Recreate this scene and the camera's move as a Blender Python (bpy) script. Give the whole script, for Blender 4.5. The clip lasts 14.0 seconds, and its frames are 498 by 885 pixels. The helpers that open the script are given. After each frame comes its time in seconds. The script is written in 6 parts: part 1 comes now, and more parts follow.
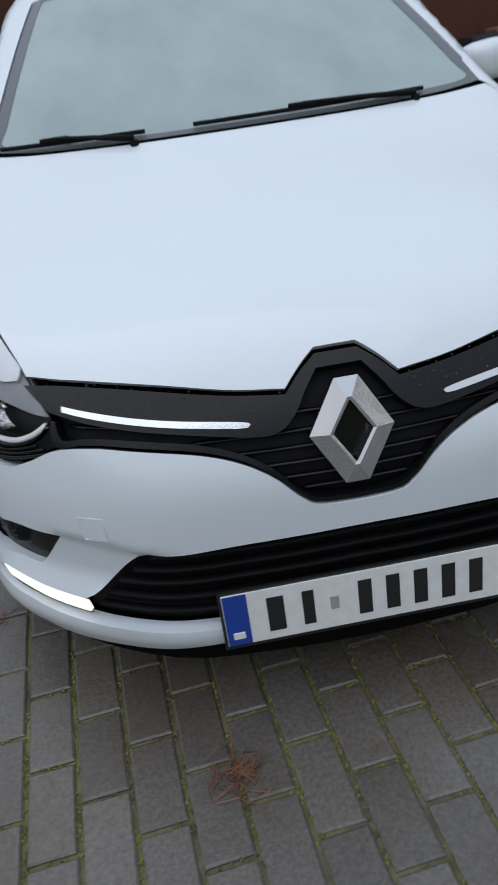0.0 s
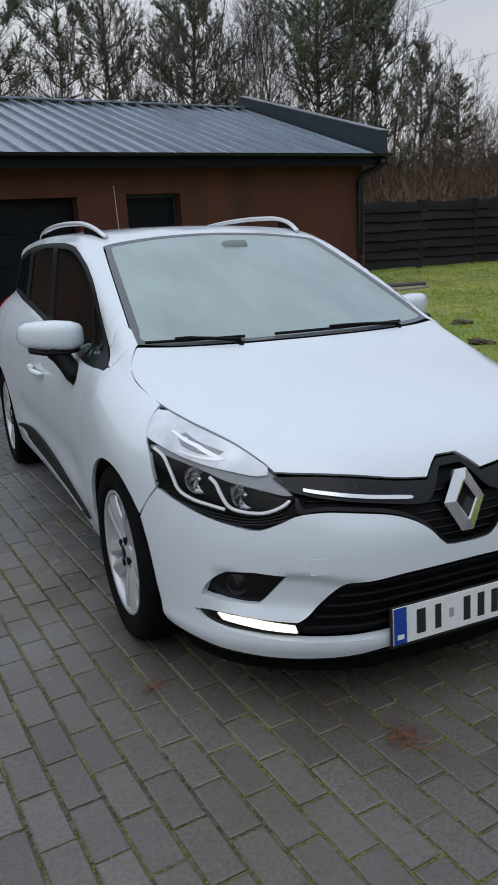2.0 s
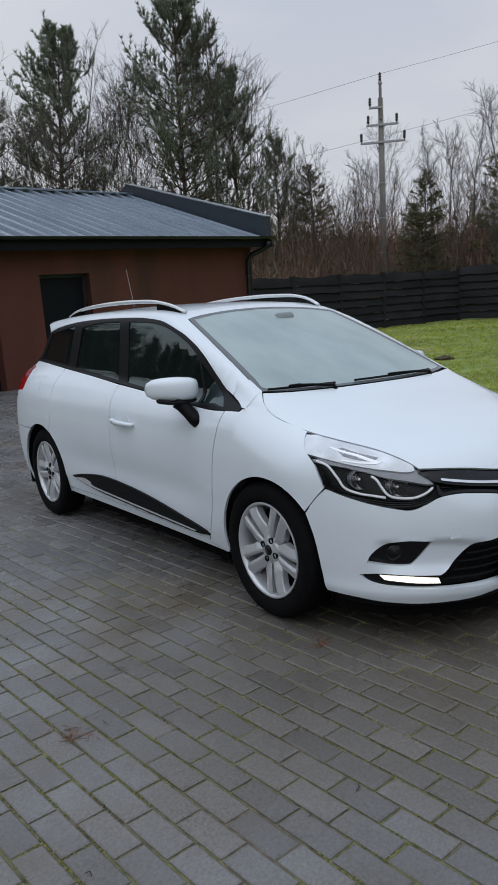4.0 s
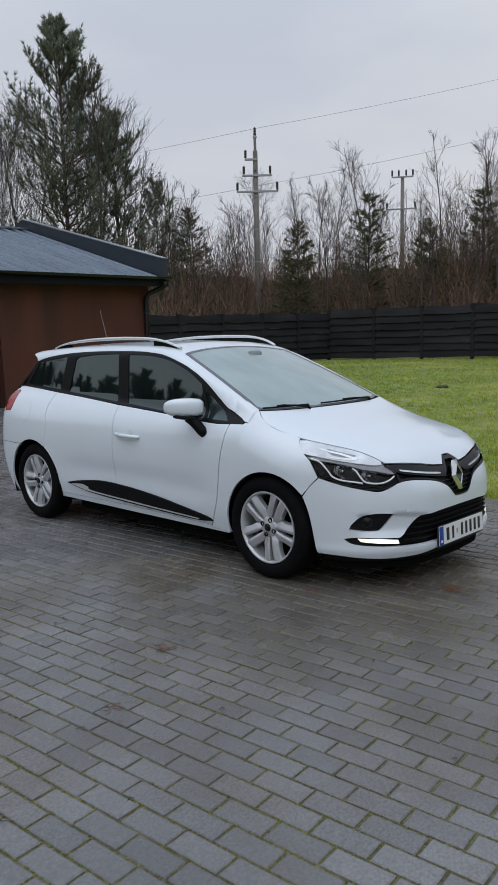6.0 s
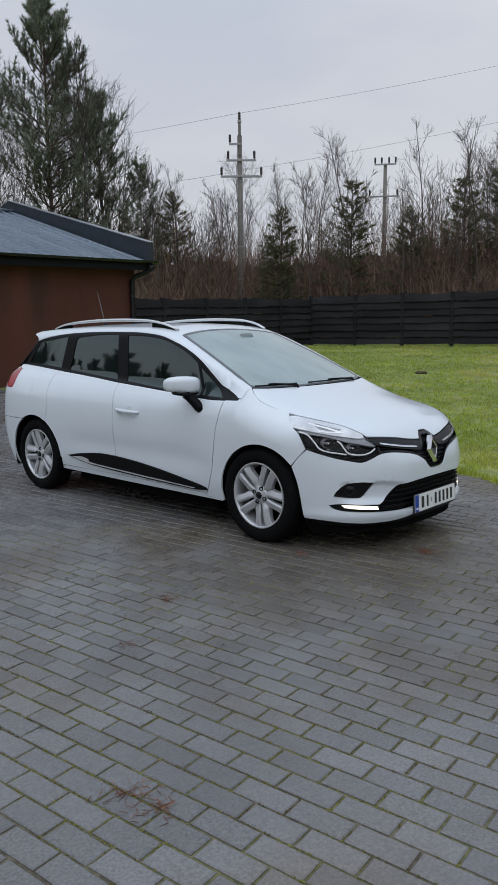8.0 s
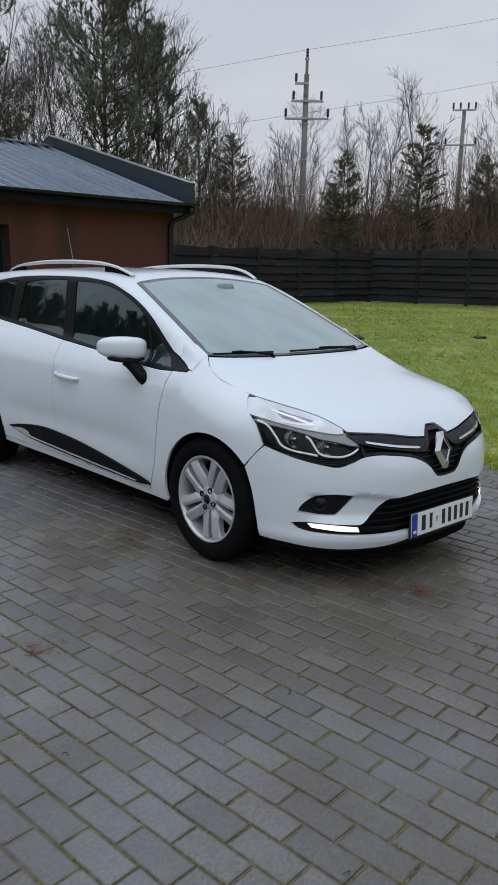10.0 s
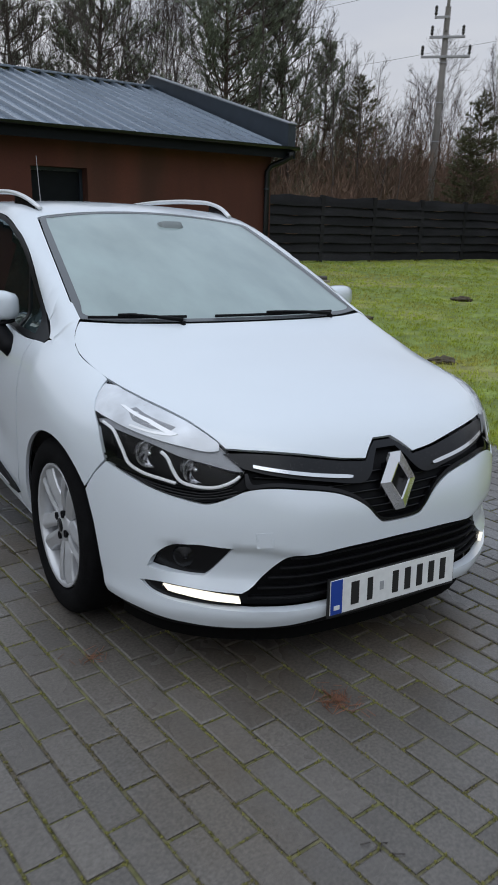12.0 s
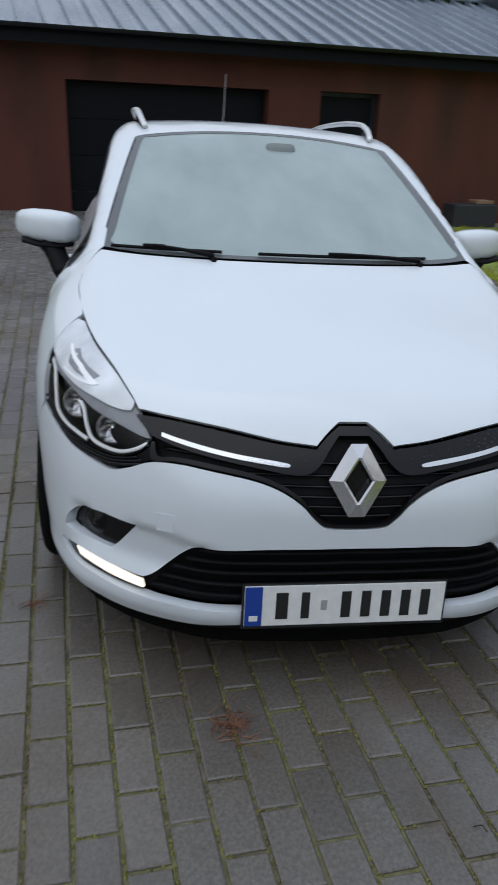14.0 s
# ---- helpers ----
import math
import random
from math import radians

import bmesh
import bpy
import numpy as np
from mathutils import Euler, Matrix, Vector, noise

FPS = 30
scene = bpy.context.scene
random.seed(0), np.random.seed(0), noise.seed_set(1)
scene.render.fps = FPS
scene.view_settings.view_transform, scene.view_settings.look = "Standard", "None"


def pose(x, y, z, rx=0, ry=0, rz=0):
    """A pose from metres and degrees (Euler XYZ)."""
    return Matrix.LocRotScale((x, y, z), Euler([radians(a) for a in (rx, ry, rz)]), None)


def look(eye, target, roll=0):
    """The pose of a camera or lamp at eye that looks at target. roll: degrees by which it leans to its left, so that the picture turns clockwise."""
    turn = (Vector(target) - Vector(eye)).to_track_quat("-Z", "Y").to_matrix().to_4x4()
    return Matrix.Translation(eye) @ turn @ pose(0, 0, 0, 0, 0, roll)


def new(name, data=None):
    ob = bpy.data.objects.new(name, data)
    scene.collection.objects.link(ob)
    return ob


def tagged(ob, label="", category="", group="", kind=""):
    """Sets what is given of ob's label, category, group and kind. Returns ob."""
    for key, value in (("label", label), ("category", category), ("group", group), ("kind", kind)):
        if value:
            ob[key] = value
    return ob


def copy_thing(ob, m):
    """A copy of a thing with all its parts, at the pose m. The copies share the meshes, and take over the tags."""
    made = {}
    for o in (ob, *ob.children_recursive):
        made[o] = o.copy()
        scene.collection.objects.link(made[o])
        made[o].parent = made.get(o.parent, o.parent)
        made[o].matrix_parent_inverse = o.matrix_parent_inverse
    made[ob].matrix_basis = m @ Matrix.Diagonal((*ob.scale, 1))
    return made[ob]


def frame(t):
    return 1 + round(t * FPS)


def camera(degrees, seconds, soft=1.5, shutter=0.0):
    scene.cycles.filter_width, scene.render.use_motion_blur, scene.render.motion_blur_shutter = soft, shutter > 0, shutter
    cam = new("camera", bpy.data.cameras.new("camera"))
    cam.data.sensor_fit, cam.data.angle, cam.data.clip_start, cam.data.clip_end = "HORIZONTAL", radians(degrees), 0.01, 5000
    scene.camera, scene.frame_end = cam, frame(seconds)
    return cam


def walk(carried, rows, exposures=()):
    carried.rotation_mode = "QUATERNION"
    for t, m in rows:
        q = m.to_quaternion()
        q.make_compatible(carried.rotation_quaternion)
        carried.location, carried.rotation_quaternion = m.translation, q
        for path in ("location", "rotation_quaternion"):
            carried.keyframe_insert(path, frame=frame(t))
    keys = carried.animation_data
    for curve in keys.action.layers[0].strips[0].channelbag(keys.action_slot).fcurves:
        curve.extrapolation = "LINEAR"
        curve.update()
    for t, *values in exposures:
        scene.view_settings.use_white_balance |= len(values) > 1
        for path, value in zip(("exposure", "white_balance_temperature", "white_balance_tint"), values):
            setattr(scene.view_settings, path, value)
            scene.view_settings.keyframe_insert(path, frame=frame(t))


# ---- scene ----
cam = camera(36.3, 14.0, shutter=0.3)
PATH = [
    (0, (-0.248, -1.902, 1.207), (-0.125, -0.155, 0.242), -8.2),
    (0.5, (-0.521, -2.148, 1.269), (-0.191, -0.36, 0.436), -5.8),
    (1, (-0.755, -2.208, 1.302), (-0.295, -0.402, 0.578), -3.2),
    (1.5, (-1.075, -2.343, 1.325), (-0.431, -0.529, 0.783), -2.5),
    (2, (-1.404, -2.463, 1.344), (-0.618, -0.697, 0.83), -2.2),
    (2.5, (-1.803, -2.43, 1.359), (-0.898, -0.703, 0.912), -1.9),
    (2.7, (-1.944, -2.428, 1.35), (-1.028, -0.696, 0.95), -2.9),
    (4.8, (-3.279, -2.839, 1.402), (-1.992, -1.344, 1.074), -2.2),
    (5, (-3.422, -2.858, 1.405), (-2.101, -1.391, 1.086), -2.1),
    (5.5, (-3.766, -2.957, 1.424), (-2.392, -1.532, 1.138), -1.8),
    (6, (-4.087, -3.075, 1.435), (-2.672, -1.688, 1.165), -1.4),
    (6.5, (-4.36, -3.136, 1.422), (-2.918, -1.776, 1.155), -1.1),
    (7, (-4.512, -3.286, 1.423), (-3.06, -1.935, 1.167), -1.0),
    (7.2, (-4.567, -3.347, 1.439), (-3.111, -2.003, 1.17), -0.9),
    (9.5, (-3.573, -2.976, 1.383), (-2.204, -1.568, 1.004), 0.3),
    (10, (-3.129, -2.84, 1.401), (-1.81, -1.399, 0.972), 1.5),
    (10.5, (-2.75, -2.773, 1.407), (-1.474, -1.298, 0.96), 2.2),
    (11, (-2.366, -2.638, 1.389), (-1.143, -1.128, 0.916), 2.5),
    (11.5, (-1.964, -2.568, 1.355), (-0.841, -0.992, 0.848), 2.2),
    (12, (-1.596, -2.455, 1.338), (-0.561, -0.833, 0.791), 2.2),
    (12.5, (-1.266, -2.34, 1.324), (-0.367, -0.659, 0.721), 2.4),
    (13, (-0.928, -2.344, 1.316), (-0.155, -0.619, 0.661), 3.1),
    (13.5, (-0.689, -2.302, 1.307), (-0.066, -0.531, 0.618), 3.6),
    (14, (-0.53, -2.438, 1.345), (-0.237, -0.601, 0.611), 3.5),
]
walk(cam, [(t, look(eye, target, roll)) for t, eye, target, roll in PATH])

# ---- sky and sun ----
world = bpy.data.worlds.new("overcast_sky")
scene.world = world
world.use_nodes = True
wn, wl = world.node_tree.nodes, world.node_tree.links
wn.clear()
sky = wn.new("ShaderNodeTexSky")
sky.sky_type, sky.sun_disc = "NISHITA", False
sky.sun_elevation, sky.sun_rotation = radians(67), radians(235)
w_co = wn.new("ShaderNodeTexCoord")
w_map = wn.new("ShaderNodeMapping")
w_map.inputs["Scale"].default_value = (1.0, 1.0, 2.6)
w_noise = wn.new("ShaderNodeTexNoise")
w_noise.inputs["Scale"].default_value, w_noise.inputs["Detail"].default_value = 2.2, 5.0
w_ramp = wn.new("ShaderNodeValToRGB")
w_ramp.color_ramp.elements[0].position, w_ramp.color_ramp.elements[0].color = 0.33, (0.86, 0.88, 0.93, 1)
w_ramp.color_ramp.elements[1].position, w_ramp.color_ramp.elements[1].color = 0.72, (1.10, 1.09, 1.06, 1)
w_mix = wn.new("ShaderNodeMix")
w_mix.data_type = "RGBA"
w_mix.inputs[0].default_value = 0.92
w_xyz = wn.new("ShaderNodeSeparateXYZ")
w_grad = wn.new("ShaderNodeValToRGB")
w_grad.color_ramp.elements[0].position, w_grad.color_ramp.elements[0].color = 0.0, (4.9, 4.85, 5.0, 1)
w_grad.color_ramp.elements[1].position, w_grad.color_ramp.elements[1].color = 1.0, (6.4, 7.2, 8.4, 1)
for at, col in ((0.2, (5.3, 5.35, 5.55, 1)), (0.35, (5.0, 5.2, 5.6, 1)), (0.65, (5.4, 6.1, 7.2, 1))):
    w_grad.color_ramp.elements.new(at).color = col
w_cloud = wn.new("ShaderNodeMix")
w_cloud.data_type, w_cloud.blend_type = "RGBA", "MULTIPLY"
w_cloud.inputs[0].default_value = 1.0
wl.new(w_co.outputs["Generated"], w_xyz.inputs["Vector"])
wl.new(w_xyz.outputs["Z"], w_grad.inputs["Fac"])
wl.new(w_grad.outputs["Color"], w_cloud.inputs["A"])
wl.new(w_ramp.outputs["Color"], w_cloud.inputs["B"])
w_bg = wn.new("ShaderNodeBackground")
w_bg.inputs["Strength"].default_value = 0.13
w_out = wn.new("ShaderNodeOutputWorld")
wl.new(w_co.outputs["Generated"], w_map.inputs["Vector"])
wl.new(w_map.outputs["Vector"], w_noise.inputs["Vector"])
wl.new(w_noise.outputs["Fac"], w_ramp.inputs["Fac"])
wl.new(sky.outputs["Color"], w_mix.inputs["A"])
wl.new(w_cloud.outputs["Result"], w_mix.inputs["B"])
wl.new(w_mix.outputs["Result"], w_bg.inputs["Color"])
wl.new(w_bg.outputs["Background"], w_out.inputs["Surface"])
sun = new("sun", bpy.data.lights.new("sun", "SUN"))
sun.data.energy, sun.data.angle, sun.data.color = 0.78, radians(80), (0.985, 0.985, 0.985)
sun.matrix_world = look((-3.2, -2.2, 9), (0, 0, 0))

# ---- materials ----


def material(name, colour, rough=0.5, metal=0.0, vary=0.0, scale=8.0, fine=0.0, fine_scale=120.0, bump=0.0, bump_scale=60.0,
             coat=0.0, second=None, second_scale=1.5, second_at=(0.5, 0.65), spec=0.5, transmission=0.0, random_v=0.0, emit=0.0, rough_vary=0.0, stretch=(1, 1, 1), world_size=False, through_light=0.0, stain_shade=None):
    m = bpy.data.materials.new(name)
    m.use_nodes = True
    n, l = m.node_tree.nodes, m.node_tree.links
    b = n["Principled BSDF"]
    b.inputs["Roughness"].default_value, b.inputs["Metallic"].default_value = rough, metal
    b.inputs["Coat Weight"].default_value, b.inputs["Coat Roughness"].default_value = coat, 0.03
    b.inputs["Specular IOR Level"].default_value = spec
    b.inputs["Transmission Weight"].default_value = transmission
    co = n.new("ShaderNodeTexCoord")
    mp = n.new("ShaderNodeMapping")
    mp.inputs["Scale"].default_value = stretch
    place = n.new("ShaderNodeNewGeometry")
    l.new(place.outputs["Position"] if world_size else co.outputs["Object"], mp.inputs["Vector"])

    def noisy(s, detail=4.0):
        t = n.new("ShaderNodeTexNoise")
        t.inputs["Scale"].default_value, t.inputs["Detail"].default_value = s, detail
        l.new(mp.outputs["Vector"], t.inputs["Vector"])
        return t.outputs["Fac"]

    def mixed(kind, fac, a, c):
        x = n.new("ShaderNodeMix")
        x.data_type, x.blend_type = "RGBA", kind
        for socket, v in ((x.inputs[0], fac), (x.inputs["A"], a), (x.inputs["B"], c)):
            if isinstance(v, bpy.types.NodeSocket):
                l.new(v, socket)
            else:
                socket.default_value = v
        return x.outputs["Result"]

    def ranged(v, a0, a1, b0, b1):
        r = n.new("ShaderNodeMapRange")
        l.new(v, r.inputs["Value"])
        for i, k in enumerate((a0, a1, b0, b1)):
            r.inputs[1 + i].default_value = k
        return r.outputs["Result"]

    c = (*colour, 1.0)
    if second:
        c = mixed("MIX", ranged(noisy(second_scale), second_at[0], second_at[1], 0, 1), c, (*second, 1.0))
    for amount, s in ((vary, scale), (fine, fine_scale)):
        if amount:
            v = ranged(noisy(s), 0.3, 0.7, 1 - amount, 1 + amount)
            g = n.new("ShaderNodeCombineColor")
            for i in range(3):
                l.new(v, g.inputs[i])
            c = mixed("MULTIPLY", 1.0, c, g.outputs["Color"])
    if random_v:
        info = n.new("ShaderNodeObjectInfo")
        geo = n.new("ShaderNodeNewGeometry")
        add = n.new("ShaderNodeMath")
        add.operation = "ADD"
        l.new(info.outputs["Random"], add.inputs[0])
        l.new(geo.outputs["Random Per Island"], add.inputs[1])
        fr = n.new("ShaderNodeMath")
        fr.operation = "FRACT"
        l.new(add.outputs[0], fr.inputs[0])
        v = ranged(fr.outputs[0], 0, 1, 1 - random_v, 1 + random_v)
        g = n.new("ShaderNodeCombineColor")
        for i in range(3):
            l.new(v, g.inputs[i])
        c = mixed("MULTIPLY", 1.0, c, g.outputs["Color"])
    # A round patch with noisy edge: brown stain and painted shade together.
    if stain_shade:
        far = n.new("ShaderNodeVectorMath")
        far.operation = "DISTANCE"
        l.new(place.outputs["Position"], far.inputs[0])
        far.inputs[1].default_value = stain_shade[0]
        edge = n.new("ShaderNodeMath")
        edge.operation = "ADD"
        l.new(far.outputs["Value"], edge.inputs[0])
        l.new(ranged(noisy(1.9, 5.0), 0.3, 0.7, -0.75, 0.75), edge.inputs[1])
        c = mixed("MULTIPLY", ranged(edge.outputs[0], stain_shade[1] * 0.45, stain_shade[1], 1, 0), c, (*stain_shade[2], 1.0))
    if isinstance(c, tuple):
        b.inputs["Base Color"].default_value = c
    else:
        l.new(c, b.inputs["Base Color"])
    if rough_vary:
        l.new(ranged(noisy(scale * 1.7), 0.3, 0.7, max(0.02, rough - rough_vary), min(1, rough + rough_vary)), b.inputs["Roughness"])
    if bump:
        bp = n.new("ShaderNodeBump")
        bp.inputs["Strength"].default_value, bp.inputs["Distance"].default_value = bump, 0.01
        l.new(noisy(bump_scale, 6.0), bp.inputs["Height"])
        l.new(bp.outputs["Normal"], b.inputs["Normal"])
    if emit:
        b.inputs["Emission Color"].default_value, b.inputs["Emission Strength"].default_value = (*colour, 1.0), emit
    if through_light:
        tr = n.new("ShaderNodeBsdfTranslucent")
        if isinstance(c, tuple):
            tr.inputs["Color"].default_value = c
        else:
            l.new(c, tr.inputs["Color"])
        mx = n.new("ShaderNodeMixShader")
        mx.inputs[0].default_value = through_light
        l.new(b.outputs[0], mx.inputs[1])
        l.new(tr.outputs[0], mx.inputs[2])
        l.new(mx.outputs[0], n["Material Output"].inputs["Surface"])
    return m


paint = material("white_car_paint", (0.712, 0.765, 0.815), rough=0.34, coat=0.85, vary=0.012, scale=3.0, fine=0.01, fine_scale=400)
black_gloss = material("black_gloss_plastic", (0.005, 0.005, 0.006), rough=0.14, coat=0.0, spec=0.3, rough_vary=0.06, bump=0.08, bump_scale=260)
black_matt = material("black_matt_plastic", (0.005, 0.005, 0.006), rough=0.55, spec=0.14, vary=0.2, scale=40, bump=0.15, bump_scale=900)
rubber = material("tyre_rubber", (0.006, 0.006, 0.0065), spec=0.08, rough=0.85, vary=0.25, scale=30, bump=0.3, bump_scale=300)
chrome = material("chrome", (0.74, 0.74, 0.745), rough=0.06, metal=1.0, rough_vary=0.03, bump=0.05, bump_scale=260)
silver = material("silver_painted_metal", (0.55, 0.56, 0.58), rough=0.34, metal=0.5, vary=0.06, scale=25)
rail_silver = material("anodised_rail", (0.72, 0.73, 0.74), rough=0.33, metal=0.5, vary=0.04, scale=20)
# Near-black that puts deep shade into underbody, wheel wells and brake discs.
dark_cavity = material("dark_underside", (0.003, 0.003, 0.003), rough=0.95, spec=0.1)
lamp_white = material("frosted_lamp_insert", (0.72, 0.745, 0.78), rough=0.22, coat=0.5, vary=0.22, scale=9)
lamp_dark = material("dark_lamp_housing", (0.006, 0.006, 0.007), rough=0.3, spec=0.2, vary=0.3, scale=40)
drl_glow = material("daytime_lamp_glow", (1.0, 0.93, 0.78), rough=0.4, emit=0.92)
red_lens = material("red_lamp_lens", (0.30, 0.006, 0.008), rough=0.12, coat=0.25)
plate_white = material("plate_white", (0.78, 0.79, 0.78), rough=0.35, vary=0.05, scale=40)
plate_blue = material("plate_blue", (0.012, 0.055, 0.33), rough=0.35)
plate_black = material("plate_black", (0.015, 0.015, 0.015), rough=0.4)

# ---- the shape of the car: lateral x, y to the rear from the front axle, z up ----


def spline(xs, ys):
    xs, ys = np.array(xs, float), np.array(ys, float)
    h = np.diff(xs)
    d = np.diff(ys) / h
    m = np.zeros(len(xs))
    m[0], m[-1] = d[0], d[-1]
    m[1:-1] = (d[:-1] * h[1:] + d[1:] * h[:-1]) / (h[1:] + h[:-1])

    def at(q):
        q = np.clip(np.asarray(q, float), xs[0], xs[-1])
        i = np.clip(np.searchsorted(xs, q) - 1, 0, len(xs) - 2)
        t = (q - xs[i]) / h[i]
        return (ys[i] * (1 + 2 * t) * (1 - t) ** 2 + m[i] * h[i] * t * (1 - t) ** 2 + ys[i + 1] * t * t * (3 - 2 * t) + m[i + 1] * h[i] * t * t * (t - 1))
    return at


plan_half = spline([-1.0, -0.6, -0.4, 0.0, 0.5, 1.0, 1.6, 2.2, 2.6, 3.0, 3.3, 3.6], [0.74, 0.785, 0.808, 0.842, 0.838, 0.836, 0.845, 0.868, 0.884, 0.88, 0.85, 0.78])
side_tuck = spline([0.05, 0.12, 0.2, 0.3, 0.45, 0.6, 0.75, 0.85, 0.95, 1.05, 1.2], [-0.12, -0.075, -0.045, -0.02, -0.006, 0.0, -0.006, -0.028, -0.082, -0.15, -0.27])
nose = spline([0.1, 0.16, 0.22, 0.33, 0.45, 0.52, 0.6, 0.69, 0.8, 0.95], [-0.80, -0.825, -0.845, -0.85, -0.853, -0.85, -0.833, -0.803, -0.76, -0.70])
sweep = spline([0.0, 0.1, 0.2, 0.38, 0.47, 0.54, 0.62, 0.71, 0.797, 0.9], [0.0, 0.002, 0.009, 0.036, 0.078, 0.12, 0.185, 0.285, 0.45, 0.75])
hood_line = spline([-0.95, -0.85, -0.775, -0.73, -0.66, -0.55, -0.35, -0.165, 0.05, 0.2, 0.5], [0.52, 0.61, 0.683, 0.722, 0.765, 0.808, 0.865, 0.908, 0.958, 0.99, 1.05])
hood_crown = spline([-0.8, -0.5, -0.165, 0.2, 0.5], [0.10, 0.10, 0.11, 0.05, 0.04])
belt_line = spline([0.2, 0.8, 1.5, 2.2, 3.0, 3.5], [0.98, 1.0, 1.03, 1.06, 1.08, 1.05])
tail_line = spline([0.1, 0.25, 0.5, 0.7, 0.9, 1.0, 1.1, 1.2, 1.3, 1.4], [3.20, 3.27, 3.345, 3.34, 3.33, 3.31, 3.235, 3.15, 3.10, 3.02])
cabin_half = spline([0.0, 0.6, 1.0, 1.5, 2.3, 2.8, 3.1, 3.4], [0.69, 0.705, 0.71, 0.71, 0.71, 0.695, 0.675, 0.62])
roof_line = spline([0.5, 0.95, 1.2, 1.6, 2.1, 2.6, 3.0, 3.3], [1.28, 1.392, 1.418, 1.434, 1.434, 1.418, 1.39, 1.35])


def smax(a, b, k):
    h = np.maximum(k - np.abs(a - b), 0) / k
    return np.maximum(a, b) + h * h * k * 0.25


def body(x, y, z):
    """Below zero inside the car's body."""
    a = np.sqrt(np.asarray(x, float) ** 2 + 1e-6)
    side = a - plan_half(y) - side_tuck(z)
    hood = z - (hood_line(y) - hood_crown(y) * a * a - 1.1 * np.maximum(a - 0.6, 0) ** 2)
    hood = np.where(y > 0.2, z - belt_line(np.maximum(y, 0.2)) - 0.01 + 0.05 * a * a, hood)
    front = (nose(z) + sweep(a) - y) * 0.85
    back = (y - tail_line(z) + 0.30 * a ** 3) * 0.95
    low = smax(smax(side, hood, 0.12), smax(front, back, 0.02), 0.09)
    low = smax(low, 0.13 - z, 0.03)
    wall = a - cabin_half(y) + 0.19 * (z - 0.97)
    screen = (z - (0.985 + 0.47 * (y - 0.10 - 0.22 * a * a) - 0.05 * (y - 0.1) ** 2)) * 0.9
    roof = z - roof_line(y) + 0.085 * a * a
    cab = smax(smax(smax(wall, roof, 0.09), screen, 0.045), back, 0.05)
    cab = smax(cab, 0.8 - z, 0.02)
    corner = np.clip((a - 0.60) / 0.06, 0, 1) * np.clip((y - 0.16) / 0.1, 0, 1) * np.clip((0.5 - y) / 0.12, 0, 1)
    return -smax(-low, -cab, 0.025 + 0.03 * corner)


def slope(p):
    e = 1e-3
    g = np.stack([body(p[:, 0] + (e if i == 0 else 0), p[:, 1] + (e if i == 1 else 0), p[:, 2] + (e if i == 2 else 0))
                  - body(p[:, 0] - (e if i == 0 else 0), p[:, 1] - (e if i == 1 else 0), p[:, 2] - (e if i == 2 else 0)) for i in range(3)], 1)
    return g / np.linalg.norm(g, axis=1)[:, None]


def meet(start, way, reach):
    """The first place along each ray at which the body begins."""
    step = np.linspace(0, reach, 90)
    val = np.stack([body(*(start + way * s).T) for s in step], 1)
    i = np.clip(np.argmax(val < 0, axis=1), 1, None)
    lo, hi = step[i - 1], step[i]
    for _ in range(22):
        mid = (lo + hi) / 2
        out = body(*(start + way * mid[:, None]).T) > 0
        lo, hi = np.where(out, mid, lo), np.where(out, hi, mid)
    return start + way * hi[:, None]


AXIS = -0.10


def from_side(q):
    return meet(np.stack([np.full(len(q), -1.1), q[:, 0], q[:, 1]], 1), np.tile((1.0, 0, 0), (len(q), 1)), 0.9)


def from_top(q):
    return meet(np.stack([q[:, 0], q[:, 1], np.full(len(q), 1.7)], 1), np.tile((0, 0, -1.0), (len(q), 1)), 1.2)


def from_front(q):
    """q: degrees round the upright axis from straight ahead to the car's right, and height."""
    a = np.radians(q[:, 0])
    way = np.stack([np.sin(a), np.cos(a), 0 * a], 1)
    start = np.stack([-1.4 * np.sin(a), AXIS - 1.4 * np.cos(a), q[:, 1]], 1)
    return meet(start, way, 1.1)

# ---- mesh helpers ----
from mathutils.geometry import delaunay_2d_cdt


def thing(name, label, category, at=None, group="", kind=""):
    return tagged(new(name), label, category, group, kind) if at is None else tagged(placed(new(name), at), label, category, group, kind)


def placed(ob, m):
    ob.matrix_world = m
    return ob


def part(name, bm, mat, parent=None, label="", smooth=False):
    me = bpy.data.meshes.new(name)
    bm.normal_update()
    bm.to_mesh(me)
    bm.free()
    me.materials.append(mat)
    if smooth:
        me.polygons.foreach_set("use_smooth", [True] * len(me.polygons))
    ob = new(name, me)
    ob.parent = parent
    return tagged(ob, label)


def box(bm, size, m=Matrix(), bevel=0.0, segments=2):
    r = bmesh.ops.create_cube(bm, size=1.0, matrix=m @ Matrix.Diagonal((*size, 1)))
    if bevel:
        es = list({e for v in r["verts"] for e in v.link_edges})
        bmesh.ops.bevel(bm, geom=es, offset=bevel, segments=segments, profile=0.6, affect="EDGES", clamp_overlap=True)
    return bm


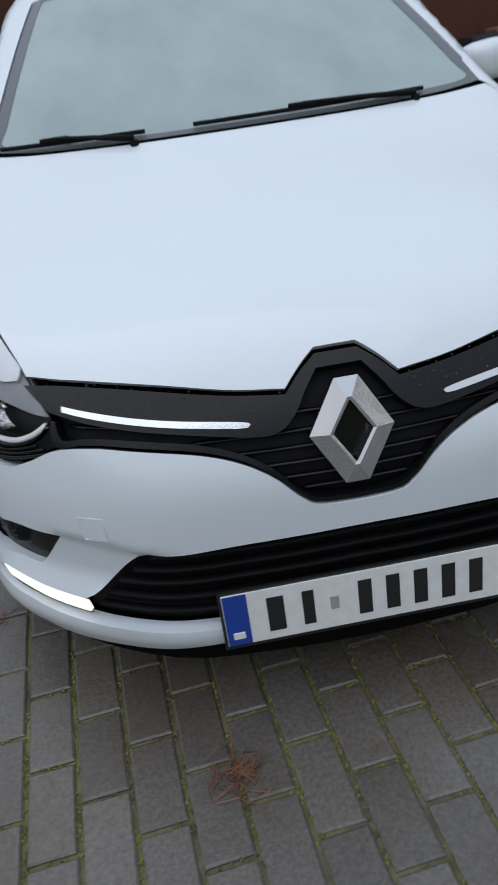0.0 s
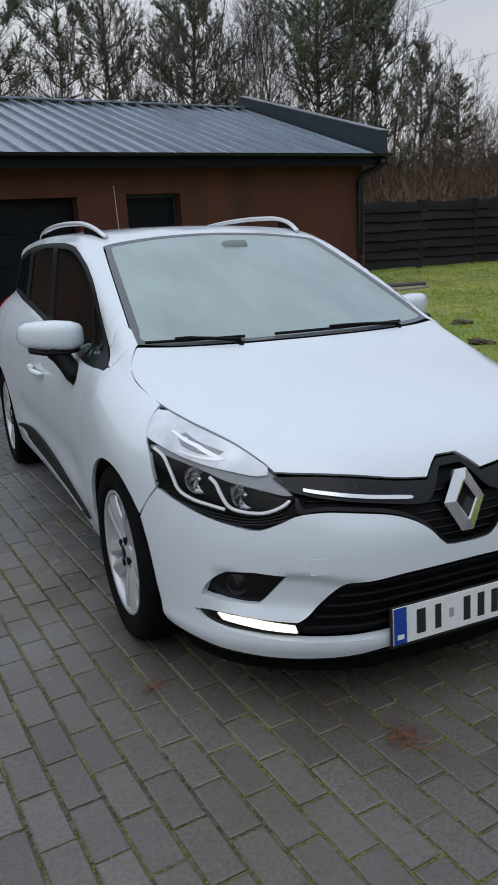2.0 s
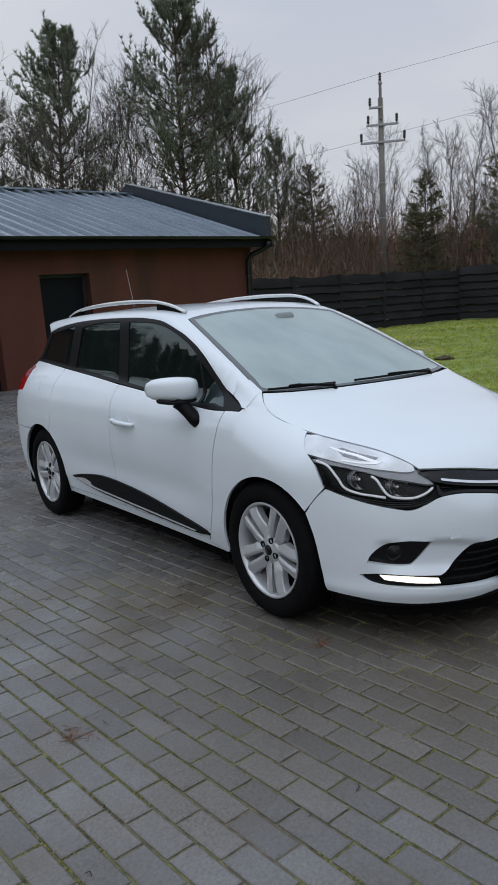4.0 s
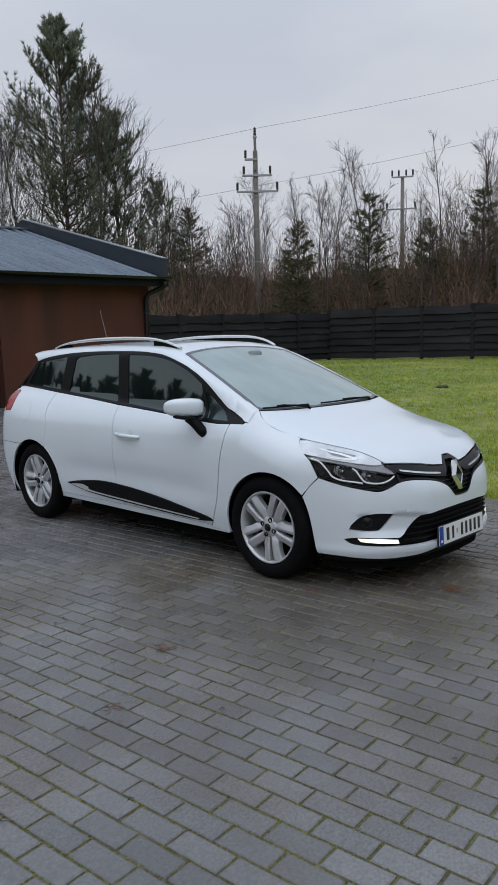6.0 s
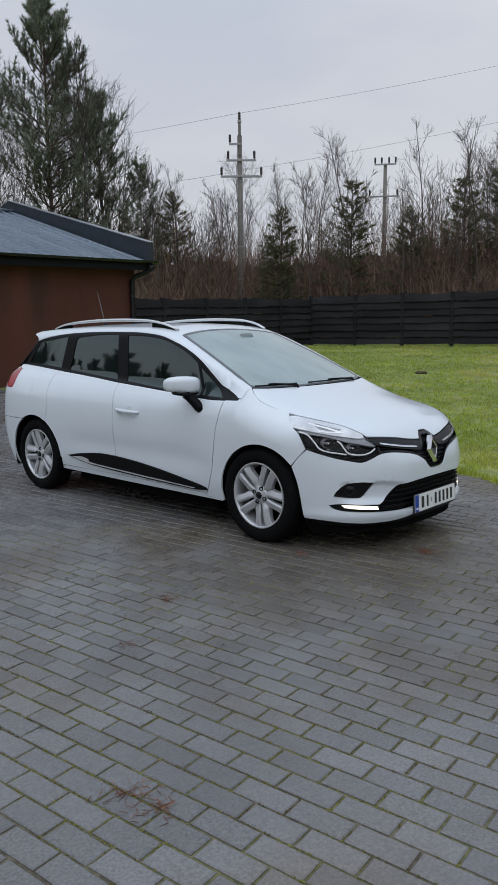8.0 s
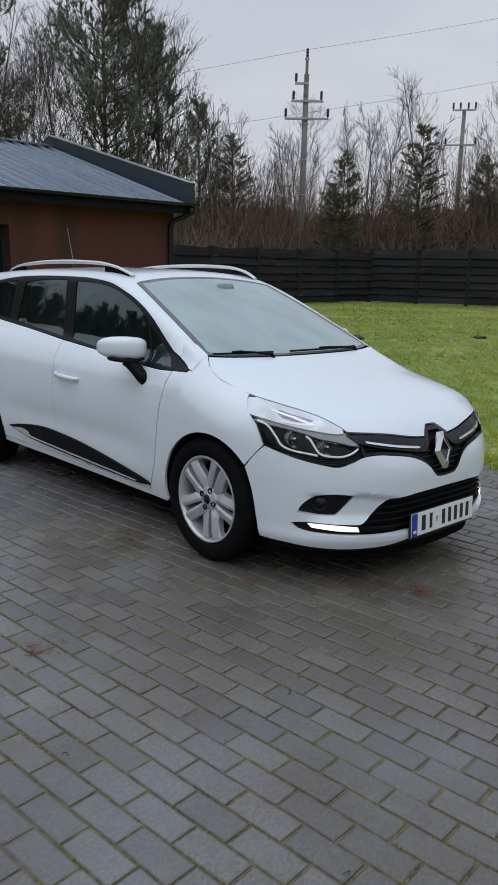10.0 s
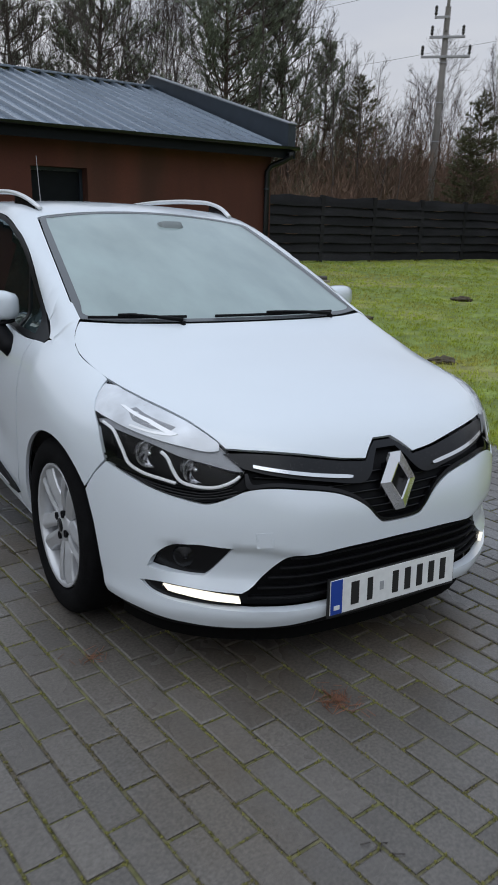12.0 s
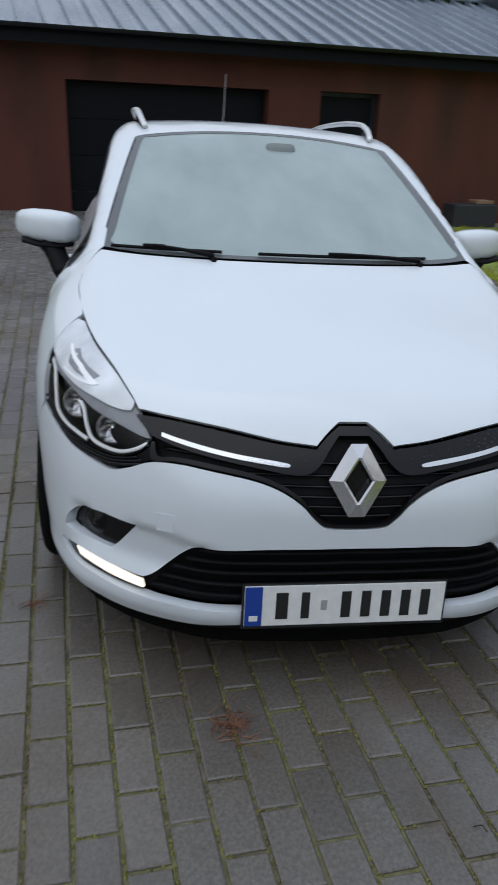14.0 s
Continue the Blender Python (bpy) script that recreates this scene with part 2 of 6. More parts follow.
def lathe(bm, profile, m=Matrix(), n=48):
    """Turns a profile of (radius, along x) round the x axis."""
    rings = []
    for r, x in profile:
        rings.append([bm.verts.new(m @ Vector((x, r * math.cos(2 * math.pi * k / n), r * math.sin(2 * math.pi * k / n)))) for k in range(n)])
    for a, b in zip(rings, rings[1:]):
        for k in range(n):
            bm.faces.new((a[k], a[(k + 1) % n], b[(k + 1) % n], b[k]))
    return bm


def tube(bm, points, radius, n=10, flat=1.0, up=Vector((0, 0, 1)), ends=True):
    """A tube of that radius (or radii) along points; flat squeezes it along up."""
    pts = [Vector(p) for p in points]
    radii = radius if isinstance(radius, (list, tuple)) else [radius] * len(pts)
    rings = []
    for i, p in enumerate(pts):
        d = (pts[min(i + 1, len(pts) - 1)] - pts[max(i - 1, 0)]).normalized()
        s = d.cross(up)
        s = s.normalized() if s.length > 1e-4 else d.orthogonal().normalized()
        w = s.cross(d).normalized()
        rings.append([bm.verts.new(p + radii[i] * (math.cos(2 * math.pi * k / n) * s + flat * math.sin(2 * math.pi * k / n) * w)) for k in range(n)])
    for a, b in zip(rings, rings[1:]):
        for k in range(n):
            bm.faces.new((a[k], a[(k + 1) % n], b[(k + 1) % n], b[k]))
    if ends:
        bm.faces.new(rings[0][::-1])
        bm.faces.new(rings[-1])
    return bm


def rounded(points, step, closed=True):
    """A curve through points; a point with a third value is a corner."""
    out, n = [], len(points)
    for i in range(n if closed else n - 1):
        p1, p2 = points[i], points[(i + 1) % n]
        p0 = points[i - 1] if (closed or i) else p1
        p3 = points[(i + 2) % n] if (closed or i + 2 < n) else p2
        if len(p1) > 2:
            p0 = p1
        if len(p2) > 2:
            p3 = p2
        a, b, c, d = (np.array(p[:2], float) for p in (p0, p1, p2, p3))
        k = max(1, int(np.linalg.norm(c - b) / step))
        for j in range(k):
            t = j / k
            m1, m2 = (c - a) * 0.5, (d - b) * 0.5
            if len(p1) > 2:
                m1 = (c - b) * 1.0
            if len(p2) > 2:
                m2 = (c - b) * 1.0
            out.append(b * (1 + 2 * t) * (1 - t) ** 2 + m1 * t * (1 - t) ** 2 + c * t * t * (3 - 2 * t) + m2 * t * t * (t - 1))
    if not closed:
        out.append(np.array(points[-1][:2], float))
    return np.array(out)


def inside(q, poly):
    x, y = q[:, 0], q[:, 1]
    r = np.zeros(len(q), bool)
    a, b = poly, np.roll(poly, -1, axis=0)
    for (x0, y0), (x1, y1) in zip(a, b):
        if y0 != y1:
            r ^= ((y0 > y) != (y1 > y)) & (x < (x1 - x0) * (y - y0) / (y1 - y0) + x0)
    return r


ROUND = 0.0132  # metres for a degree round the nose


def skin(name, outline, project, mat, parent, holes=(), step=0.03, lift=0.0, depth=0.012, label="", mirrored=False, shape=None):
    """A panel of the car's skin inside an outline, with edges that turn inwards; mirrored makes its twin on the other side too."""
    k = np.array((ROUND, 1.0)) if project is from_front else np.array((1.0, 1.0))
    loops = [rounded([(p[0] * k[0], *p[1:]) for p in o], step * 0.6) for o in (outline, *holes)]
    lo, hi = loops[0].min(0), loops[0].max(0)
    gx, gy = np.meshgrid(np.arange(lo[0] + step / 2, hi[0], step), np.arange(lo[1] + step / 2, hi[1], step))
    gx[1::2] += step / 2
    grid = np.stack([gx.ravel(), gy.ravel()], 1)
    keep = inside(grid, loops[0])
    for h in loops[1:]:
        keep &= ~inside(grid, h)
    for o in loops:
        d = np.min(np.linalg.norm(grid[:, None] - o[None], axis=2), axis=1) if len(grid) else np.zeros(0)
        keep &= d > step * 0.45
    grid = grid[keep]
    q = np.concatenate([*loops, grid])
    edges, at = [], 0
    for o in loops:
        edges += [(at + i, at + (i + 1) % len(o)) for i in range(len(o))]
        at += len(o)
    v2, _, tris, *_ = delaunay_2d_cdt([Vector(p) for p in q], edges, [], 0, 1e-6)
    q = np.array([tuple(v) for v in v2])
    tris = np.array([tuple(t) for t in tris])
    mid = q[tris].mean(1)
    ok = inside(mid, loops[0])
    for h in loops[1:]:
        ok &= ~inside(mid, h)
    tris = tris[ok]
    p = project(q / k)
    n = slope(p)
    if shape is not None:
        p = p + n * shape(q / k, p)[:, None]
    p = p + n * lift
    face_n = np.cross(p[tris[:, 1]] - p[tris[:, 0]], p[tris[:, 2]] - p[tris[:, 0]])
    flip = (face_n * n[tris].mean(1)).sum(1) < 0
    tris[flip] = tris[flip][:, ::-1]
    verts, normals, faces = [p], [n if shape is None else n * 0], [tuple(int(i) for i in t) for t in tris]
    at = len(p)
    count = {}
    for t in faces:
        for a, b in ((t[0], t[1]), (t[1], t[2]), (t[2], t[0])):
            count[(a, b)] = 1
    rim = [(a, b) for a, b in count if (b, a) not in count]
    if depth:
        ids = sorted({a for e in rim for a in e})
        spot = {a: i for i, a in enumerate(ids)}
        top = p[ids]
        low = top - n[ids] * depth
        verts += [top, low]
        normals += [np.zeros_like(top), np.zeros_like(low)]
        m = len(ids)
        faces += [(at + spot[a], at + m + spot[a], at + m + spot[b], at + spot[b]) for a, b in rim]
    verts, normals = np.concatenate(verts), np.concatenate(normals)
    made = []
    for sign in ((1, -1) if mirrored else (1,)):
        me = bpy.data.meshes.new(name)
        fl = faces if sign == 1 else [f[::-1] for f in faces]
        me.from_pydata((verts * (sign, 1, 1)).tolist(), [], fl)
        me.polygons.foreach_set("use_smooth", [True] * len(fl))
        me.normals_split_custom_set_from_vertices((normals * (sign, 1, 1)).tolist())
        me.materials.append(mat)
        ob = new(name, me)
        ob.parent = parent
        made.append(tagged(ob, label))
    return made


def both(points):
    """A half outline from the middle outwards and back, joined to its mirror image."""
    return list(points) + [(-p[0], *p[1:]) for p in reversed(points)]


# ---- the car ----
car = thing("car", "white five-door estate car with black trim, parked on wet grey paving", "car")
HOOD_EDGE = [(-0.525, -0.652), (-0.576, -0.538), (-0.641, -0.36), (-0.686, -0.163), (-0.708, 0.0), (-0.703, 0.085), (-0.682, 0.145), (-0.650, 0.195)]
hood_half = [(-0.036, -0.729, 1), (-0.067, -0.749), (-0.097, -0.771, 1), (-0.2, -0.757), (-0.35, -0.722), (-0.455, -0.685), (-0.525, -0.652, 1), *HOOD_EDGE[1:-1], (-0.648, 0.192, 1), (-0.5, 0.142), (-0.3, 0.102), (-0.1, 0.084)]
hood = skin("hood", both(hood_half), from_top, paint, car, step=0.03, label="glossy white hood with a notch at the nose")[0]


def edge_points(line, shift=0.0):
    p = from_top(np.array([q[:2] for q in line], float))
    return [(y, z - shift) for _, y, z in p]


hood_side = edge_points(HOOD_EDGE[3:], 0.0018)
GAP = [(0.338, 0.895), (0.349, 0.807), (0.372, 0.696), (0.398, 0.52), (0.425, 0.40), (0.475, 0.275)]


def arch(cy, cz, r, a0, a1, n=12):
    return [(cy + r * math.cos(math.radians(a0 + (a1 - a0) * i / n)), cz + r * math.sin(math.radians(a0 + (a1 - a0) * i / n))) for i in range(n + 1)]


ARCH_F, ARCH_R = (-0.025, 0.288, 0.358), (2.60, 0.295, 0.358)
fa = arch(*ARCH_F, -12, 136)
fender = [(-0.374, 0.646, 1), (-0.33, 0.715), (-0.303, 0.744), (-0.235, 0.787), (-0.168, 0.846, 1), hood_side[1], (*hood_side[2], 1), (0.214, 0.922, 1), (0.222, 0.911, 1), (0.336, 0.907, 1), *[(y - 0.004, z) for y, z in GAP], (0.505, 0.226, 1), (fa[0][0], 0.215, 1), (*fa[0], 1), *fa[1:-1], (*fa[-1], 1)]
skin("front_fender", fender, from_side, paint, car, mirrored=True)
BAND_EDGE = [(float(p[0]) + 0.004, float(p[1])) for p in from_side(np.array([(0.222, 0.924), (0.26, 0.937), (0.30, 0.951), (0.35, 0.968)]))]
skin("pillar_foot", [(-0.640, 0.210, 1), (-0.6515, 0.1965, 1), (-0.684, 0.146), (-0.7045, 0.086, 1), (-0.752, 0.09, 1), (-0.749, 0.15), *BAND_EDGE[:-1], (*BAND_EDGE[-1], 1), (-0.66, 0.37, 1), (-0.632, 0.31, 1)], from_top, paint, car, mirrored=True, lift=-0.0007, depth=0.0, step=0.012)
front_door = [(0.342, 0.905, 1), *[(y + 0.003, z) for y, z in GAP], (0.50, 0.243, 1), (1.49, 0.25, 1), (1.502, 0.38), (1.512, 0.6), (1.515, 0.774), (1.54, 0.92), (1.548, 0.970, 1), (1.0, 0.936), (0.525, 0.904)]


def scallop(q, p):
    """The hollow along the foot of the doors."""
    d = np.exp(-((q[:, 1] - 0.47) / 0.085) ** 2) * np.clip((q[:, 0] - 0.4) / 0.3, 0, 1) * np.clip((2.3 - q[:, 0]) / 0.4, 0, 1)
    return -0.012 * d


skin("front_door", front_door, from_side, paint, car, mirrored=True, shape=scallop)
ra = arch(*ARCH_R, 187, 118)
rear_door = [(1.495, 0.25, 1), (1.507, 0.38), (1.517, 0.6), (1.52, 0.774), (1.545, 0.92), (1.553, 0.970, 1), (2.0, 1.006), (2.43, 1.036, 1), (2.42, 0.9), (2.385, 0.75), (ra[-1][0] - 0.006, ra[-1][1] + 0.004, 1), *[(y - 0.004, z) for y, z in ra[::-1][1:-1]], (2.236, 0.25, 1)]
skin("rear_door", rear_door, from_side, paint, car, mirrored=True, shape=scallop)
rq = arch(*ARCH_R, 118, -20)
RQ = 5
quarter = [(2.436, 1.036, 1), (2.7, 1.055), (3.04, 1.074, 1), (3.09, 1.07, 1), (3.13, 1.0), (3.16, 0.92), (3.17, 0.70), (3.12, 0.612, 1), (rq[RQ][0], rq[RQ][1] + 0.003, 1), *rq[1:RQ][::-1], (*rq[0], 1), (2.391, 0.75), (2.426, 0.9)]
skin("rear_quarter_panel", quarter, from_side, paint, car, mirrored=True)
skin("rear_bumper_side", [(rq[RQ][0], rq[RQ][1] - 0.003, 1), (3.118, 0.608, 1), (3.175, 0.69, 1), (3.24, 0.60), (3.26, 0.3), (3.2, 0.2, 1), (rq[-1][0] + 0.01, 0.2, 1), (*rq[-1], 1), *rq[RQ + 1:-1][::-1]], from_side, paint, car, mirrored=True)
skin("sill", [(0.345, 0.208, 1), (0.345, 0.212, 1), (0.505, 0.222, 1), (0.52, 0.238), (1.49, 0.245), (2.238, 0.245, 1), (2.25, 0.215, 1), (1.3, 0.205)], from_side, paint, car, mirrored=True)

# side mouldings
MOULD = [(2.12, 0.346, 1), (1.96, 0.375), (1.677, 0.403), (1.359, 0.394), (1.068, 0.369), (0.77, 0.331), (0.524, 0.294), (0.474, 0.272, 1), (0.664, 0.258), (1.209, 0.268), (1.796, 0.294)]
mould = skin("side_moulding", MOULD, from_side, black_matt, car, mirrored=True, lift=0.010, depth=0.012, step=0.02, label="black plastic moulding along the foot of the doors")
for side, ob in zip((1, -1), mould):
    strip = skin("chrome_strip", [(2.06, 0.342, 1), (1.93, 0.352), (1.85, 0.338), (1.78, 0.313), (1.2, 0.288), (0.6, 0.272, 1), (0.62, 0.266, 1), (1.2, 0.279), (1.79, 0.303), (1.93, 0.318)], from_side, rail_silver, ob, lift=0.0135, depth=0.004, step=0.012, label="bright metal strip")[0]
    if side < 0:
        strip.data.transform(Matrix.Diagonal((-1, 1, 1, 1)))
        strip.data.flip_normals()

black_satin = material("black_satin_trim", (0.006, 0.006, 0.007), rough=0.42, spec=0.16, vary=0.15, scale=30)
# window band, glass and roof
TRIM_TOP = [(2.84, 1.288), (2.328, 1.354), (1.621, 1.367), (1.261, 1.352), (0.996, 1.30), (0.787, 1.222), (0.577, 1.096), (0.419, 0.992)]
BELT = [(3.04, 1.078), (2.43, 1.042), (1.55, 0.976), (1.0, 0.942), (0.525, 0.909), (0.335, 0.909)]
glass_front = [(1.535, 1.341, 1), (1.475, 0.987, 1), (1.058, 0.955), (0.612, 0.927, 1), (0.70, 1.147, 1), (0.844, 1.225), (1.057, 1.299), (1.286, 1.333)]
glass_vent = [(0.672, 1.122, 1), (0.585, 0.926, 1), (0.372, 0.922, 1), (0.505, 1.012)]
glass_rear = [(2.19, 1.322, 1), (2.225, 1.303, 1), (2.275, 1.049, 1), (1.60, 0.994, 1), (1.655, 1.347, 1), (1.93, 1.343)]
glass_quarter = [(2.955, 1.092, 1), (2.80, 1.278, 1), (2.355, 1.33, 1), (2.41, 1.061, 1)]
band = [(*TRIM_TOP[0], 1), *TRIM_TOP[1:], (0.225, 0.925, 1), (0.23, 0.911, 1), *BELT[::-1][:-1], (*BELT[0], 1)]
skin("window_surround", band, from_side, black_satin, car, holes=(glass_front, glass_vent, glass_rear, glass_quarter), mirrored=True, lift=0.001, depth=0.02, step=0.022)


def glass_material(name, tint, haze=0.0, haze_colour=(0.5, 0.55, 0.55), gloss=0.02, ior=1.52, sheen=(1, 1, 1), streak=(1, 1, 1)):
    m = bpy.data.materials.new(name)
    m.use_nodes = True
    n, l = m.node_tree.nodes, m.node_tree.links
    n.clear()
    out = n.new("ShaderNodeOutputMaterial")
    clear = n.new("ShaderNodeBsdfTransparent")
    clear.inputs["Color"].default_value = (*tint, 1)
    base = clear.outputs[0]
    if haze:
        dif = n.new("ShaderNodeBsdfDiffuse")
        dif.inputs["Color"].default_value = (*haze_colour, 1)
        co = n.new("ShaderNodeTexCoord")
        t = n.new("ShaderNodeTexNoise")
        t.inputs["Scale"].default_value, t.inputs["Detail"].default_value = 3.5, 6.0
        mp = n.new("ShaderNodeMapping")
        mp.inputs["Scale"].default_value = streak
        l.new(co.outputs["Object"], mp.inputs["Vector"])
        l.new(mp.outputs["Vector"], t.inputs["Vector"])
        r = n.new("ShaderNodeMapRange")
        l.new(t.outputs["Fac"], r.inputs["Value"])
        for i, v in enumerate((0.3, 0.7, haze - 0.09, haze + 0.07)):
            r.inputs[1 + i].default_value = v
        mx = n.new("ShaderNodeMixShader")
        l.new(r.outputs["Result"], mx.inputs[0])
        l.new(base, mx.inputs[1])
        l.new(dif.outputs[0], mx.inputs[2])
        base = mx.outputs[0]
    gl = n.new("ShaderNodeBsdfGlossy")
    gl.inputs["Roughness"].default_value = gloss
    gl.inputs["Color"].default_value = (*sheen, 1)
    fr = n.new("ShaderNodeFresnel")
    fr.inputs["IOR"].default_value = ior
    mx = n.new("ShaderNodeMixShader")
    l.new(fr.outputs[0], mx.inputs[0])
    l.new(base, mx.inputs[1])
    l.new(gl.outputs[0], mx.inputs[2])
    l.new(mx.outputs[0], out.inputs["Surface"])
    return m


# Dim teal haze on the side glass stands in for soft sky reflection.
side_glass = glass_material("tinted_side_glass", (0.012, 0.015, 0.015), haze=0.24, haze_colour=(0.022, 0.036, 0.037), gloss=0.025, ior=1.8, sheen=(0.84, 1.0, 0.99))
screen_glass = glass_material("misted_windscreen_glass", (0.55, 0.60, 0.58), haze=0.72, haze_colour=(0.425, 0.525, 0.52), gloss=0.08, streak=(1.5, 0.8, 0.8))
for g in (glass_front, glass_vent, glass_rear, glass_quarter):
    for ob in skin("side_window", g, from_side, side_glass, car, mirrored=True, lift=-0.004, depth=0.0, step=0.04, label="dark side window reflecting trees"):
        ob.visible_shadow = False
SCREEN_EDGE = [(-0.646, 0.213), (-0.635, 0.30), (-0.60, 0.56), (-0.566, 0.80), (-0.535, 1.012)]
screen_half = [(0.0, 1.055), (-0.3, 1.045), (-0.5, 1.02), (-0.533, 1.0, 1), *SCREEN_EDGE[::-1][1:-1], (-0.642, 0.213, 1), (-0.5, 0.158), (-0.3, 0.118), (-0.1, 0.10)]
screen_full = list(screen_half[1:]) + [(-p[0], *p[1:]) for p in reversed(screen_half[1:])] + [screen_half[0]]
ws = skin("windscreen", screen_full, from_top, screen_glass, car, lift=-0.003, depth=0.0, step=0.04, label="misted pale windscreen")[0]
ws.visible_shadow = False
scale_in = [(p[0] * 0.95, 0.60 + (p[1] - 0.60) * 0.962) for p in screen_full]
skin("windscreen_border", screen_full, from_top, material("dark_glass_border", (0.10, 0.108, 0.118), rough=0.25), car, holes=(scale_in,), lift=-0.0015, depth=0.0, step=0.03)
trim3 = from_side(np.array(TRIM_TOP))
roof_side = [(p[0] + (0.0012 if p[1] < 1.5 else 0.0), p[1]) for p in trim3]
pillar_foot = from_side(np.array([(0.356, 0.975)]))[0]
roof_half = [(0.0, 1.063), (-0.3, 1.053), (-0.5, 1.028), (-0.540, 1.008, 1), *[(x - 0.006, y) for x, y in SCREEN_EDGE[::-1][1:-1]], (-0.642, 0.307, 1), (float(pillar_foot[0]), 0.356, 1), *roof_side[::-1][:-1], (*roof_side[0], 1), (-0.55, 3.0), (-0.3, 3.06), (-0.1, 3.075)]
roof_full = list(roof_half[1:]) + [(-p[0], *p[1:]) for p in reversed(roof_half[1:])] + [roof_half[0]]
skin("roof", roof_full, from_top, paint, car, step=0.035, depth=0.012, label="white roof with raised side rails")


def from_rear(q):
    return meet(np.stack([q[:, 0], np.full(len(q), 3.9), q[:, 1]], 1), np.tile((0, -1.0, 0), (len(q), 1)), 1.2)


skin("tailgate", both([(-0.1, 1.05), (-0.55, 1.045), (-0.655, 1.04, 1), (-0.67, 0.9), (-0.64, 0.62), (-0.1, 0.6)]), from_rear, paint, car, step=0.06)
skin("rear_window", both([(-0.1, 1.35), (-0.42, 1.33), (-0.50, 1.29, 1), (-0.60, 1.12), (-0.645, 1.05, 1), (-0.1, 1.056)]), from_rear, black_gloss, car, step=0.06)
skin("rear_bumper", both([(-0.1, 0.594), (-0.62, 0.614), (-0.74, 0.63), (-0.74, 0.25), (-0.1, 0.18)]), from_rear, paint, car, step=0.06)
skin("tail_lamp", [(3.02, 1.035, 1), (2.99, 0.98), (2.98, 0.90), (2.99, 0.875, 1), (3.08, 0.872, 1), (3.115, 0.93), (3.10, 1.0), (3.065, 1.04)], from_side, red_lens, car, mirrored=True, lift=0.004, depth=0.008, step=0.015, label="red tail lamp with a clear foot")

# ---- nose: bumper, grilles, lamps ----
WING = [(70.6, 0.641), (61.6, 0.608), (51.4, 0.578), (46.1, 0.569), (42.0, 0.588), (38.2, 0.612), (34.0, 0.619), (29.3, 0.616), (20.4, 0.598), (14.5, 0.574), (10.4, 0.542), (7.4, 0.502), (4.6, 0.483)]
LIP = [(71.3, 0.203), (62, 0.200), (53, 0.190), (44, 0.182), (31.4, 0.186), (19.6, 0.206)]
LOW_GRILLE = [(0, 0.431), (-5.5, 0.430), (-14, 0.427), (-21.8, 0.421), (-28.0, 0.414), (-31, 0.39), (-36.0, 0.32), (-38.2, 0.285), (-38.6, 0.258), (-34.5, 0.246), (-20, 0.246), (-5, 0.246)]
LOW_GRILLE = [(-a, z) for a, z in LOW_GRILLE]
FOG = [(58.4, 0.352, 1), (56.9, 0.391), (53.4, 0.430), (47.5, 0.447), (40.0, 0.441, 1), (45.4, 0.353), (47.6, 0.340), (52.4, 0.342)]
DRL = [(60.4, 0.301, 1), (55.2, 0.307), (47, 0.301), (38.9, 0.291, 1), (38.6, 0.254, 1), (46, 0.256), (54.2, 0.263), (58.2, 0.276)]
bumper_half = [*WING[::-1][1:-1]]
wing_r = [(4.6, 0.483), *bumper_half, (70.4, 0.640, 1)]
gap_line = [(69.2, 0.634), (73.8, 0.59), (77.8, 0.552, 1)]
arch_pts = from_side(np.array(arch(*ARCH_F, 137, 194, 8)))
arch_front = [(math.degrees(math.atan2(-p[0], -(p[1] - AXIS))), p[2]) for p in arch_pts]
bump_r = [*wing_r[:-1], (70.2, 0.641, 1), *gap_line[1:2], (arch_front[0][0], arch_front[0][1] - 0.004, 1), (76.2, 0.50), (74.4, 0.43), (73.2, 0.352), (72.4, 0.275), (71.3, 0.203, 1), *LIP[1:-1], (19.6, 0.206, 1)]
LOW_OPEN = [*LOW_GRILLE[:6], (36.0, 0.322), (38.4, 0.301, 1), (47, 0.305), (55.2, 0.311), (60.4, 0.301, 1), (58.2, 0.276), (54.2, 0.263), (46, 0.251), (38.6, 0.246), (34.5, 0.244), (20, 0.246), (5, 0.246)]
low_open = LOW_OPEN + [(-p[0], *p[1:]) for p in reversed(LOW_OPEN[1:])]
bump_full = bump_r + [(-p[0], *p[1:]) for p in reversed(bump_r)]
mirror_loop = lambda o: [(-p[0], *p[1:]) for p in reversed(o)]
low_full = LOW_GRILLE[:1] + LOW_GRILLE[1:] + [(-a, z) for a, z in reversed(LOW_GRILLE[1:])]


def bumper_form(q, p):
    """The bumper's crease: the lower wing dips behind the upper edge, the lip stands out below it."""
    a, z = np.abs(q[:, 0]), q[:, 1]
    t = np.clip((a - 22) / 10, 0, 1) * np.clip((56.5 - a) / 6, 0, 1)
    crease = 0.446 - 0.0016 * np.clip(38 - a, 0, 20)
    dip = np.clip((crease - z) / 0.016, 0, 1) * np.clip((z - 0.30) / 0.05, 0, 1)
    dip = dip * dip * (3 - 2 * dip)
    lip = np.exp(-((z - 0.225) / 0.03) ** 2) * 0.008
    return -0.022 * t * dip + lip


bumper = skin("front_bumper", bump_full, from_front, paint, car, holes=(low_open, FOG, mirror_loop(FOG)), step=0.016, depth=0.03, label="white front bumper with lower grille and lamp recesses", shape=bumper_form)[0]
skin("tow_cover", [(35.9, 0.494, 1), (32.5, 0.495, 1), (32.2, 0.449, 1), (35.6, 0.447, 1)], from_front, paint, bumper, lift=0.0009, depth=0.0015, step=0.008, shape=bumper_form)
